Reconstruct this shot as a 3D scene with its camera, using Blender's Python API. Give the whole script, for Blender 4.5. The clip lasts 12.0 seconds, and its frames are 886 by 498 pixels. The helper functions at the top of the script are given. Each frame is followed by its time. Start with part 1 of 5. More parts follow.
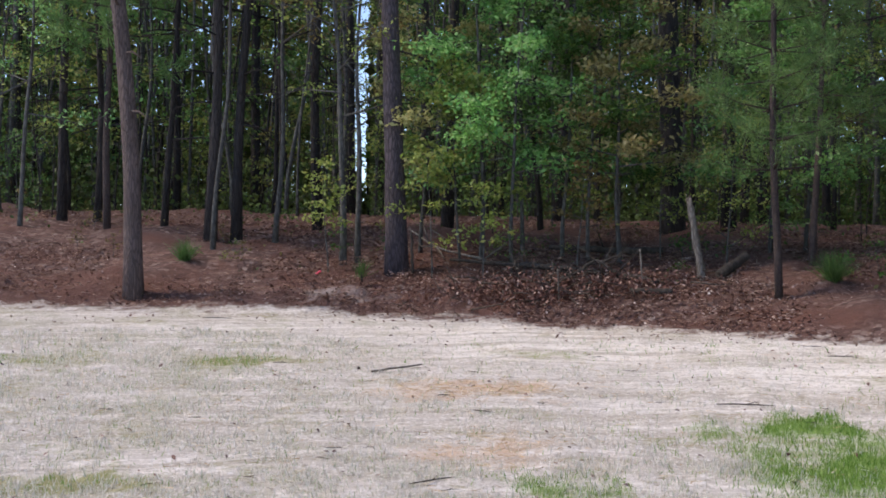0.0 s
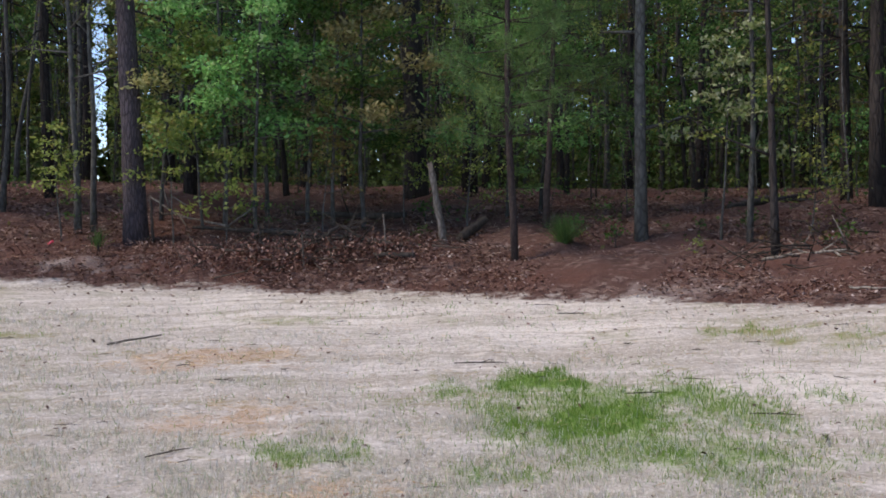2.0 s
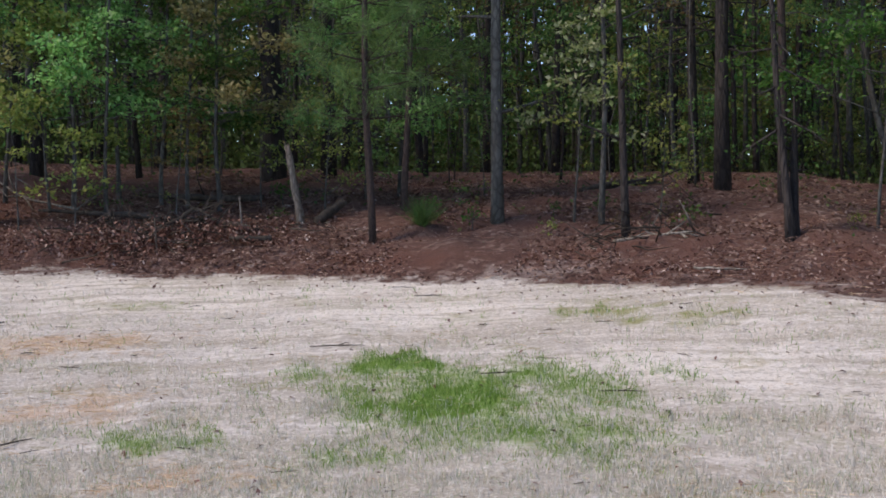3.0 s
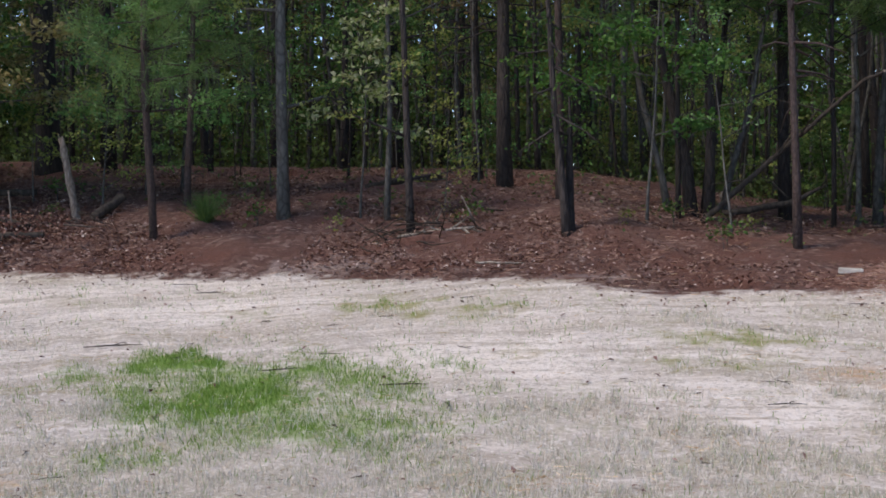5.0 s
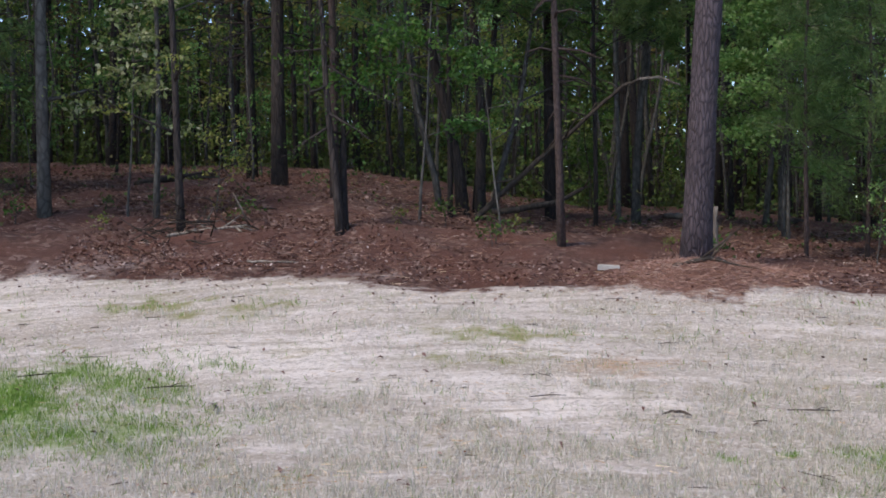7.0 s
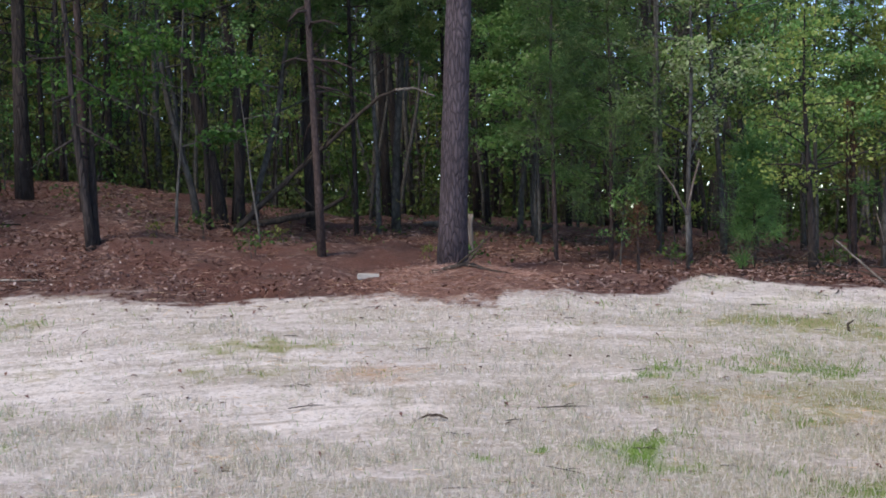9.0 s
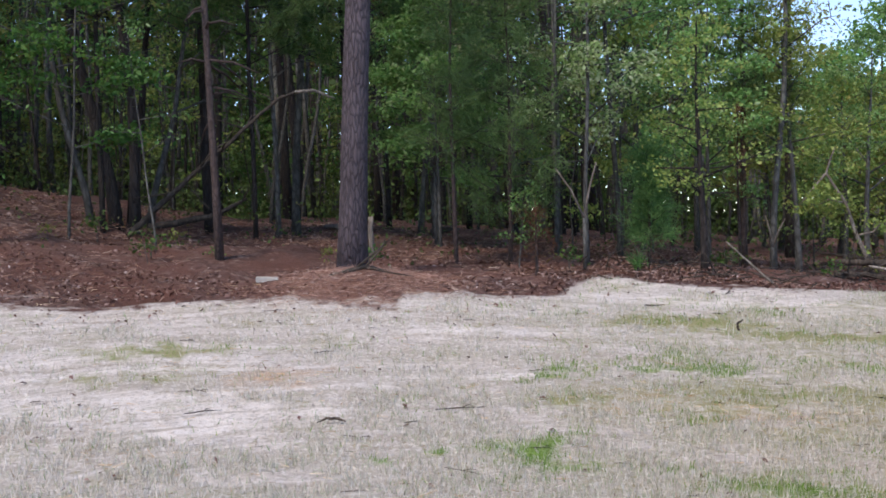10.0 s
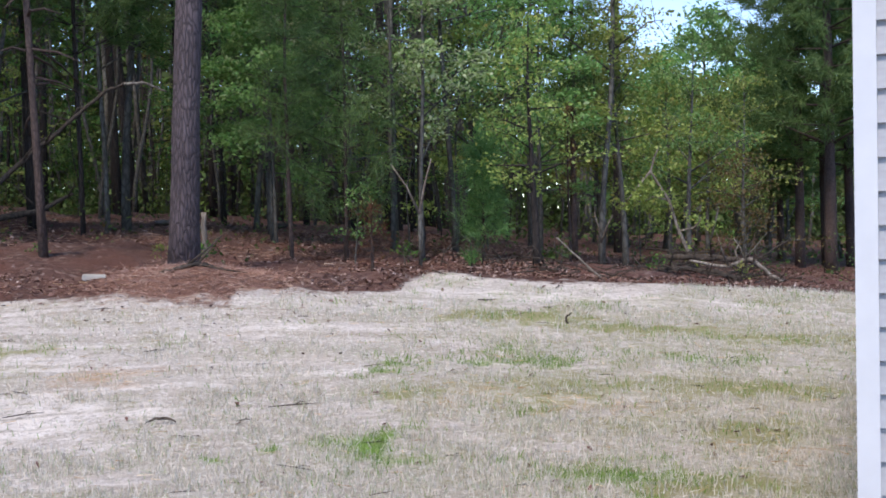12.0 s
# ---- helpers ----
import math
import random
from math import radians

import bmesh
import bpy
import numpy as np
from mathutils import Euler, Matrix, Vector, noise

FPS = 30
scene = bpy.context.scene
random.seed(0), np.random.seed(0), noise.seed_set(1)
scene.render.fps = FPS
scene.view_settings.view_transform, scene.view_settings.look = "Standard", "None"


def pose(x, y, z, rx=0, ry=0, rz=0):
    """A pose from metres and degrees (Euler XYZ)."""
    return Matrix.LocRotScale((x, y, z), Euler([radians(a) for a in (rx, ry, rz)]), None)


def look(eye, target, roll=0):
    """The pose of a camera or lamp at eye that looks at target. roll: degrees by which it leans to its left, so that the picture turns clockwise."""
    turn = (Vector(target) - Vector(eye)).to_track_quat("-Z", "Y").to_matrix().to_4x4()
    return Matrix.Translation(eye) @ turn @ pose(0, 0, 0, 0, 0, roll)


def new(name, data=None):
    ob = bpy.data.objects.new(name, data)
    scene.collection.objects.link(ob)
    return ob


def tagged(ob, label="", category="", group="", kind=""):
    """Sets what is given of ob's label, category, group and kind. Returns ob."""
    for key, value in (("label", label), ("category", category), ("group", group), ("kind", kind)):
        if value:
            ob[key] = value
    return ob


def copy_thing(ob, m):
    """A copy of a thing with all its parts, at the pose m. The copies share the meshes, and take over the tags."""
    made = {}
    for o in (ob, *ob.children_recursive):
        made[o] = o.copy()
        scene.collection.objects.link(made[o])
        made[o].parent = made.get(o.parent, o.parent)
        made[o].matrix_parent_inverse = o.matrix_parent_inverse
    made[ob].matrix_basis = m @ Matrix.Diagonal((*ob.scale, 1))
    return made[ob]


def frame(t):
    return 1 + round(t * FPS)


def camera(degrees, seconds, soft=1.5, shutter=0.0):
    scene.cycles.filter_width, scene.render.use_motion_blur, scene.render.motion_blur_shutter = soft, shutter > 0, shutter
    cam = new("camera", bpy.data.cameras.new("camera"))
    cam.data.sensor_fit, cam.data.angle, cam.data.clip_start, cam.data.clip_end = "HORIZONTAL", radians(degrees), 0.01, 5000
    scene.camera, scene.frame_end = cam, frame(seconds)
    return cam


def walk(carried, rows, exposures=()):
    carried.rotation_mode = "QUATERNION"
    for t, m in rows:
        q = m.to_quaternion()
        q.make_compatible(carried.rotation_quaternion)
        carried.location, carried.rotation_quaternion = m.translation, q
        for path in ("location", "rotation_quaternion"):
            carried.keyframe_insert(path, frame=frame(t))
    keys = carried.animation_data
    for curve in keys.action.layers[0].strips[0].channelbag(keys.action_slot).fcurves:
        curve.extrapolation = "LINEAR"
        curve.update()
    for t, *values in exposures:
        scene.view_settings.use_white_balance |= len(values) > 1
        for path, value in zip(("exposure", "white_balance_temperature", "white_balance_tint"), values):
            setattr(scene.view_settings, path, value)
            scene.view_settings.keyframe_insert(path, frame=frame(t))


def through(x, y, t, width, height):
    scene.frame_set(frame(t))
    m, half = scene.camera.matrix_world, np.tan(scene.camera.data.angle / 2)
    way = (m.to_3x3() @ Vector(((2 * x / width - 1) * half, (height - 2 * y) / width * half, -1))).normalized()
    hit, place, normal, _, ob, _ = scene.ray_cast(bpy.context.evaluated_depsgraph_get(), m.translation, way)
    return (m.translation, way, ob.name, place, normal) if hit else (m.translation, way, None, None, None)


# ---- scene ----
cam = camera(43.45, 12.0, soft=1.75)
# seconds, x, y, z, yaw, pitch, lean to the left
ROWS = [
    (0.0, -0.0, 0.524, 1.5, 0.01, 1.19, 0.61),
    (0.5, 0.018, 0.518, 1.499, -1.91, 0.79, 0.69),
    (1.0, 0.048, 0.512, 1.499, -5.25, 0.2, 0.31),
    (1.5, 0.081, 0.503, 1.498, -8.98, -0.34, -0.06),
    (2.0, 0.113, 0.493, 1.497, -12.64, -0.53, -0.33),
    (2.5, 0.137, 0.482, 1.497, -15.58, -1.08, -0.61),
    (3.0, 0.171, 0.468, 1.496, -19.69, -1.46, -0.43),
    (5.0, 0.247, 0.418, 1.493, -30.31, -1.75, -0.43),
    (5.5, 0.269, 0.4, 1.493, -33.71, -1.53, -0.7),
    (6.0, 0.285, 0.385, 1.492, -36.47, -1.63, -0.3),
    (6.5, 0.298, 0.371, 1.491, -38.88, -1.74, 0.09),
    (7.0, 0.311, 0.355, 1.491, -41.54, -1.88, -0.28),
    (9.0, 0.358, 0.279, 1.488, -53.47, -1.52, -1.38),
    (9.5, 0.364, 0.262, 1.487, -56.05, -1.41, -1.44),
    (10.0, 0.368, 0.246, 1.486, -58.47, -1.5, -1.43),
    (10.5, 0.369, 0.232, 1.486, -60.66, -1.71, -1.35),
    (11.0, 0.368, 0.22, 1.485, -62.53, -1.87, -1.46),
    (11.5, 0.367, 0.209, 1.484, -64.36, -1.93, -1.31),
    (12.0, 0.366, 0.193, 1.484, -66.71, -1.9, -1.35),
]
EXPOSURES = [(0.0, 0.28, 7600, 15), (1.5, 0.08, 7600, 15), (3.0, 0.02, 7600, 15), (7.0, 0.02, 7350, 15), (9.5, 0.12, 7200, 15), (12.0, 0.3, 7050, 14)]


def eye_pose(x, y, z, yaw, pitch, lean):
    return pose(x, y, z, 0, 0, yaw) @ pose(0, 0, 0, 90 + pitch) @ pose(0, 0, 0, 0, 0, lean)


walk(cam, [(t, eye_pose(*r)) for t, *r in ROWS], EXPOSURES)

# ---- world and sun ----
SUN_AZ, SUN_EL = -90.0, 52.0
world = bpy.data.worlds.new("sky")
scene.world = world
world.use_nodes = True
wn = world.node_tree
sky = wn.nodes.new("ShaderNodeTexSky")
sky.sky_type = "NISHITA"
sky.sun_disc = False
sky.sun_elevation, sky.sun_rotation = radians(SUN_EL), radians(SUN_AZ)
sky.dust_density, sky.air_density, sky.ozone_density = 0.0, .7, 3.5
wn.links.new(sky.outputs[0], wn.nodes["Background"].inputs[0])
wn.nodes["Background"].inputs[1].default_value = 0.265
sun_data = bpy.data.lights.new("sun", "SUN")
sun_data.energy, sun_data.angle, sun_data.color = 3.1, radians(12), (1.0, 0.945, 0.87)
sun = new("sun", sun_data)
_a, _e = radians(SUN_AZ), radians(SUN_EL)
sun.matrix_basis = look((0, 0, 0), (-math.sin(_a) * math.cos(_e), -math.cos(_a) * math.cos(_e), -math.sin(_e))) 

# ---- the lie of the land: a yard that rises to a wooded bank ----
AZ_K = [-180, -90, -60, -20, 0, 20, 37, 48, 56, 62, 65, 67, 78, 87, 110, 140, 180]
EDGE = [16, 16, 16, 15, 14, 12.7, 11.6, 11.3, 11.0, 11.3, 11.5, 12.6, 12.6, 13, 13, 13, 16]
RISE = [0, .5, 1.0, 1.0, .9, .8, .84, .75, .64, .68, .66, .79, .63, .48, .3, .1, 0]
FAR = [0, 1.5, 2.7, 2.76, 2.75, 2.55, 2.43, 1.6, 1.45, 1.2, 1.1, 1.0, .4, .1, 0, 0, 0]
MOUND = (9.5, 6.75)
# where the sand ends, by bearing
SAND_AZ = [-180, -60, -21, -15, -7.3, -4, .5, 4, 9, 16.7, 20.5, 25.7, 31.2, 33, 36.5, 41, 44, 47, 49.5, 52, 55.9, 56.3, 60.5, 64.4, 64.8, 66.1, 68.6, 72, 75.4, 79.5, 86, 110, 140, 180]
SAND_END = [16, 16, 15.15, 14.8, 14.65, 14.31, 14.06, 13.76, 13.45, 12.97, 12.72, 12.35, 11.9, 11.9, 11.5, 11.14, 11.28, 11.3, 11.2, 10.97, 10.85, 11.18, 11.4, 11.75, 12.6, 13.3, 12.52, 12.5, 12.5, 13.3, 14, 14, 14, 16]


def height(x, y):
    x, y = np.asarray(x, float), np.asarray(y, float)
    d, az = np.hypot(x, y), np.degrees(np.arctan2(x, y))
    de, ze, zf = (np.interp(az, AZ_K, k) for k in (EDGE, RISE, FAR))
    near = ze * np.clip((d - 7) / (de - 7), 0, 1) ** 1.15
    u = np.clip((d - de) / (30 - de), 0, 1)
    z = near + (zf - ze) * (1 - (1 - u) ** 3)
    return z + .21 * np.exp(-((x - MOUND[0]) ** 2 + (y - MOUND[1]) ** 2) / .75)


def wave(x, y, size, seed):
    """Smooth noise between about -1 and 1, from sums of turned sines."""
    rng = np.random.default_rng(seed)
    out = np.zeros(np.broadcast(x, y).shape)
    for k in range(9):
        a, f, p = rng.uniform(0, 6.28), rng.uniform(.6, 1.9) * 6.28 / size, rng.uniform(0, 6.28)
        out = out + np.sin(f * (x * np.cos(a) + y * np.sin(a)) + p)
    return out / 3.0


def edge_of(az):
    return np.interp(az, SAND_AZ, SAND_END)


def ground_point(x, y, sink=0.0):
    return Vector((x, y, float(height(x, y)) - sink))


# ---- materials ----
def material(name):
    m = bpy.data.materials.new(name)
    m.use_nodes = True
    nt = m.node_tree
    return m, nt, nt.nodes["Principled BSDF"]


def node(nt, kind, **values):
    n = nt.nodes.new("ShaderNode" + kind)
    for key, value in values.items():
        n.inputs[key.replace("_", " ")].default_value = value
    return n


def ramp(nt, source, stops):
    r = nt.nodes.new("ShaderNodeValToRGB")
    el = r.color_ramp.elements
    while len(el) < len(stops):
        el.new(0.5)
    for e, (p, c) in zip(el, stops):
        e.position, e.color = p, (*c, 1)
    nt.links.new(source, r.inputs[0])
    return r.outputs[0]


def mixed(nt, fac, a, b, mode="MIX"):
    n = nt.nodes.new("ShaderNodeMix")
    n.data_type, n.blend_type = "RGBA", mode
    for sock, value in ((n.inputs[0], fac), (n.inputs[6], a), (n.inputs[7], b)):
        if isinstance(value, (float, int)):
            sock.default_value = value
        elif isinstance(value, tuple):
            sock.default_value = (*value, 1)
        else:
            nt.links.new(value, sock)
    return n.outputs[2]


def calc(nt, op, a, b=0.0, clamp=False):
    n = nt.nodes.new("ShaderNodeMath")
    n.operation, n.use_clamp = op, clamp
    for sock, value in zip(n.inputs, (a, b)):
        if isinstance(value, (float, int)):
            sock.default_value = value
        else:
            nt.links.new(value, sock)
    return n.outputs[0]


def coords(nt, scale=(1, 1, 1)):
    tc, mp = nt.nodes.new("ShaderNodeTexCoord"), nt.nodes.new("ShaderNodeMapping")
    mp.inputs["Scale"].default_value = scale
    nt.links.new(tc.outputs["Object"], mp.inputs[0])
    return mp.outputs[0]


def noise_of(nt, vec, scale, detail=4.0, rough=0.6):
    n = node(nt, "TexNoise", Scale=scale, Detail=detail, Roughness=rough)
    nt.links.new(vec, n.inputs["Vector"])
    return n.outputs["Fac"]


def bumped(nt, bsdf, source, strength, distance):
    b = node(nt, "Bump", Strength=strength, Distance=distance)
    nt.links.new(source, b.inputs["Height"])
    nt.links.new(b.outputs[0], bsdf.inputs["Normal"])


def bark(name, dark, mid, light, plate=6.0, stretch=0.22, depth=0.02):
    m, nt, p = material(name)
    v = coords(nt, (1, 1, stretch))
    vor = node(nt, "TexVoronoi", Scale=plate * 3)
    vor.feature = "DISTANCE_TO_EDGE"
    warp = nt.nodes.new("ShaderNodeVectorMath")
    warp.operation = "ADD"
    nz = node(nt, "TexNoise", Scale=9.0, Detail=2.0)
    nt.links.new(v, nz.inputs["Vector"])
    sc = nt.nodes.new("ShaderNodeVectorMath")
    sc.operation = "SCALE"
    sc.inputs["Scale"].default_value = 0.09
    nt.links.new(nz.outputs["Color"], sc.inputs[0])
    nt.links.new(v, warp.inputs[0])
    nt.links.new(sc.outputs[0], warp.inputs[1])
    nt.links.new(warp.outputs[0], vor.inputs["Vector"])
    crack = ramp(nt, vor.outputs["Distance"], [(0.0, (.25, .25, .25)), (0.2, (1, 1, 1))])
    fine = noise_of(nt, v, 60.0, 5.0, 0.7)
    patch = noise_of(nt, coords(nt, (1, 1, 0.6)), 2.2, 3.0)
    tone = mixed(nt, ramp(nt, patch, [(0.35, (0, 0, 0)), (0.68, (1, 1, 1))]), mid, light)
    tone = mixed(nt, calc(nt, "MULTIPLY", fine, 0.7), tone, dark)
    rnd = nt.nodes.new("ShaderNodeObjectInfo")
    tone = mixed(nt, crack, dark, tone)
    hsv = node(nt, "HueSaturation")
    nt.links.new(calc(nt, "ADD", calc(nt, "MULTIPLY", rnd.outputs["Random"], 0.5), 0.75), hsv.inputs["Value"])
    nt.links.new(tone, hsv.inputs["Color"])
    nt.links.new(hsv.outputs[0], p.inputs["Base Color"])
    p.inputs["Roughness"].default_value = 0.92
    bumped(nt, p, calc(nt, "ADD", crack, calc(nt, "MULTIPLY", fine, 0.5)), 0.8, depth)
    return m


def leafy(name, stops, through=0.42, rough=0.55):
    """Leaves and needles: colours by piece, some light let through."""
    m, nt, p = material(name)
    geo = nt.nodes.new("ShaderNodeNewGeometry")
    col = ramp(nt, geo.outputs["Random Per Island"], stops)
    info = nt.nodes.new("ShaderNodeObjectInfo")
    hsv = node(nt, "HueSaturation")
    nt.links.new(calc(nt, "ADD", calc(nt, "MULTIPLY", info.outputs["Random"], 0.035), 0.49), hsv.inputs["Hue"])
    nt.links.new(calc(nt, "ADD", calc(nt, "MULTIPLY", info.outputs["Random"], 0.5), 0.8), hsv.inputs["Value"])
    nt.links.new(col, hsv.inputs["Color"])
    nt.links.new(hsv.outputs[0], p.inputs["Base Color"])
    p.inputs["Roughness"].default_value = rough
    p.inputs["Specular IOR Level"].default_value = .28
    if through:
        tr = nt.nodes.new("ShaderNodeBsdfTranslucent")
        nt.links.new(hsv.outputs[0], tr.inputs[0])
        mx = nt.nodes.new("ShaderNodeMixShader")
        mx.inputs[0].default_value = through
        nt.links.new(p.outputs[0], mx.inputs[1])
        nt.links.new(tr.outputs[0], mx.inputs[2])
        nt.links.new(mx.outputs[0], nt.nodes["Material Output"].inputs["Surface"])
    return m


DIM = leafy("shaded_far_leaves", [(0, (.06, .07, .03)), (.45, (.105, .14, .045)), (.8, (.14, .22, .06)), (1, (.2, .29, .09))], .3)
PINE_BARK = bark("pine_bark", (.024, .019, .024), (.092, .07, .082), (.165, .128, .145), plate=9, stretch=.24)
PINK_BARK = bark("pinkish_pine_bark", (.05, .036, .035), (.185, .128, .118), (.28, .2, .185), plate=13, stretch=.14)
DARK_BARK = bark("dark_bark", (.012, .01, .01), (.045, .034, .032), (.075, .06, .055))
GREY_BARK = bark("grey_bark", (.035, .033, .03), (.1, .093, .085), (.21, .21, .195), plate=4, stretch=.5, depth=.006)
RED_BARK = bark("young_pine_bark", (.026, .018, .017), (.08, .052, .045), (.125, .085, .076), plate=9, stretch=.4, depth=.008)
DEAD_WOOD = bark("dead_wood", (.06, .05, .042), (.2, .165, .14), (.42, .37, .32), plate=5, stretch=.1, depth=.005)
PALE_WOOD = bark("pale_peeled_wood", (.07, .055, .045), (.22, .17, .14), (.52, .46, .4), plate=7, stretch=.3, depth=.006)
ROTTEN = bark("rotten_wood", (.02, .016, .013), (.07, .052, .042), (.13, .1, .08), plate=5, stretch=.15, depth=.01)

GREEN = leafy("green_leaves", [(0, (.05, .12, .035)), (.5, (.1, .215, .06)), (.85, (.16, .29, .085)), (1, (.28, .38, .16))])
DEEP = leafy("deep_green_leaves", [(0, (.042, .096, .024)), (.6, (.078, .162, .036)), (1, (.15, .235, .06))])
YELLOW = leafy("yellow_green_leaves", [(0, (.15, .215, .05)), (.5, (.27, .335, .085)), (.9, (.4, .43, .14)), (1, (.34, .28, .1))], .45)
OLIVE = leafy("olive_brown_leaves", [(0, (.09, .08, .03)), (.5, (.18, .13, .055)), (.8, (.24, .18, .08)), (1, (.13, .16, .04))])
# GREEN made lighter: the light that falls on leaves is put into the colour
LIT_GREEN = leafy("lit_green_leaves", [(0, (.1, .22, .065)), (.5, (.2, .39, .12)), (.85, (.3, .49, .17)), (1, (.46, .57, .3))], .48)
BUFF = leafy("buff_spring_leaves", [(0, (.19, .165, .065)), (.5, (.32, .285, .12)), (.85, (.45, .4, .21)), (1, (.28, .33, .11))], .4)
PALE = leafy("pale_new_leaves", [(0, (.16, .23, .07)), (.5, (.3, .37, .15)), (1, (.55, .57, .38))])
LOW_LEAF = leafy("low_leaves", [(0, (.05, .08, .025)), (.5, (.08, .13, .04)), (.8, (.13, .15, .05)), (1, (.2, .13, .06))], .3)
NEEDLE = leafy("pine_needles", [(0, (.05, .105, .03)), (.6, (.09, .175, .05)), (1, (.16, .245, .078))], .38)
SOFT_NEEDLE = leafy("soft_young_needles", [(0, (.075, .15, .05)), (.6, (.14, .25, .085)), (1, (.23, .34, .13))], .45)
RUST = leafy("dead_needles", [(0, (.09, .038, .022)), (1, (.16, .07, .035))], .2)
LITTER = leafy("fallen_leaves", [(0, (.1, .047, .039)), (.45, (.17, .087, .07)), (.85, (.26, .155, .132)), (1, (.37, .265, .235))], .05, .7)
RUSSET = leafy("russet_leaves", [(0, (.07, .025, .025)), (.5, (.155, .06, .055)), (.85, (.25, .125, .11)), (1, (.36, .24, .22))], .05, .7)
DRIFT = leafy("bleached_fallen_leaves", [(0, (.15, .085, .075)), (.5, (.27, .175, .155)), (.85, (.4, .29, .265)), (1, (.6, .5, .47))], .05, .7)
STRAW = leafy("pine_straw", [(0, (.22, .105, .08)), (.6, (.42, .235, .185)), (.93, (.55, .36, .3)), (1, (.7, .57, .5))], .05, .7)
DRY = leafy("dry_grass_blades", [(0, (.5, .455, .39)), (.2, (.74, .685, .61)), (.78, (.93, .885, .82)), (.79, (.46, .51, .34)), (.93, (.56, .6, .44)), (1, (.38, .31, .24))], .45, .7)
BLADE = leafy("green_grass_blades", [(0, (.13, .245, .043)), (.6, (.21, .37, .072)), (1, (.38, .46, .18))], .4, .6)
HAY = leafy("tan_hay", [(0, (.4, .25, .13)), (.5, (.66, .46, .28)), (1, (.85, .7, .52))], .1, .7)


def ground_material():
    m, nt, p = material("sandy_yard_and_litter")
    at = nt.nodes.new("ShaderNodeAttribute")
    at.attribute_name = "cover"
    sep = nt.nodes.new("ShaderNodeSeparateColor")
    nt.links.new(at.outputs["Color"], sep.inputs[0])
    v = coords(nt)
    big, midn, fine = noise_of(nt, v, 0.9, 5.0), noise_of(nt, v, 7.0, 5.0, .65), noise_of(nt, v, 70.0, 4.0, .7)
    tf = nt.nodes.new("ShaderNodeAttribute")
    tf.attribute_name = "turf"
    tsep = nt.nodes.new("ShaderNodeSeparateColor")
    nt.links.new(tf.outputs["Color"], tsep.inputs[0])
    ea = nt.nodes.new("ShaderNodeAttribute")
    ea.attribute_name = "earth"
    lay = nt.nodes.new("ShaderNodeAttribute")
    lay.attribute_name = "lay"

    def strips(across, along):
        mp = nt.nodes.new("ShaderNodeMapping")
        mp.inputs["Scale"].default_value = (across, along, 1)
        nt.links.new(lay.outputs["Vector"], mp.inputs[0])
        return mp.outputs[0]

    def wobble(value, source, amount):
        return calc(nt, "ADD", value, calc(nt, "MULTIPLY", calc(nt, "SUBTRACT", source, .5), amount))

    streak, dash = noise_of(nt, strips(1.0, 4.5), 1.1, 6.0, .62), noise_of(nt, strips(1.6, 3.0), 4.5, 4.0, .75)
    band, rut = noise_of(nt, strips(.16, 1.3), 1.0, 4.0, .6), noise_of(nt, strips(.22, 5.0), 1.0, 5.0, .65)
    sand = mixed(nt, ramp(nt, big, [(.35, (0, 0, 0)), (.65, (1, 1, 1))]), (.56, .5, .455), (.69, .62, .575))
    sand = mixed(nt, ramp(nt, band, [(.5, (0, 0, 0)), (.66, (.5, .5, .5))]), sand, (.52, .44, .36))
    bare_m = wobble(wobble(tsep.outputs[0], streak, 1.3), rut, .9)
    sand = mixed(nt, ramp(nt, bare_m, [(.3, (0, 0, 0)), (.95, (1, 1, 1))]), sand, (.86, .785, .73))
    sand = mixed(nt, ramp(nt, rut, [(.5, (0, 0, 0)), (.62, (.8, .8, .8))]), sand, (.42, .355, .29))
    sand = mixed(nt, ramp(nt, rut, [(.36, (.7, .7, .7)), (.46, (0, 0, 0))]), sand, (.88, .81, .76))
    turf_m = wobble(wobble(wobble(tsep.outputs[2], streak, 1.0), dash, 1.0), midn, .7)
    sand = mixed(nt, ramp(nt, turf_m, [(.3, (0, 0, 0)), (.95, (.8, .8, .8))]), sand, mixed(nt, ramp(nt, fine, [(.35, (0, 0, 0)), (.65, (1, 1, 1))]), (.38, .35, .285), (.62, .56, .485)))
    sand = mixed(nt, ramp(nt, dash, [(.55, (0, 0, 0)), (.67, (.8, .8, .8))]), sand, (.3, .26, .21))
    sand = mixed(nt, ramp(nt, fine, [(.58, (0, 0, 0)), (.74, (.7, .7, .7))]), sand, (.34, .29, .24))
    grit = node(nt, "TexVoronoi", Scale=42.0)
    nt.links.new(v, grit.inputs["Vector"])
    gs = nt.nodes.new("ShaderNodeSeparateColor")
    nt.links.new(grit.outputs["Color"], gs.inputs[0])
    sand = mixed(nt, ramp(nt, gs.outputs[0], [(.72, (0, 0, 0)), (.95, (.5, .5, .5))]), sand, (.36, .31, .27))
    sand = mixed(nt, ramp(nt, gs.outputs[1], [(.72, (0, 0, 0)), (.95, (.5, .5, .5))]), sand, (.9, .85, .82))
    straw_m = wobble(wobble(wobble(sep.outputs[2], midn, 1.3), dash, 1.3), streak, .8)
    sand = mixed(nt, ramp(nt, straw_m, [(.22, (0, 0, 0)), (.8, (.8, .8, .8))]), sand, ramp(nt, fine, [(.35, (.43, .28, .18)), (.6, (.68, .465, .32))]))
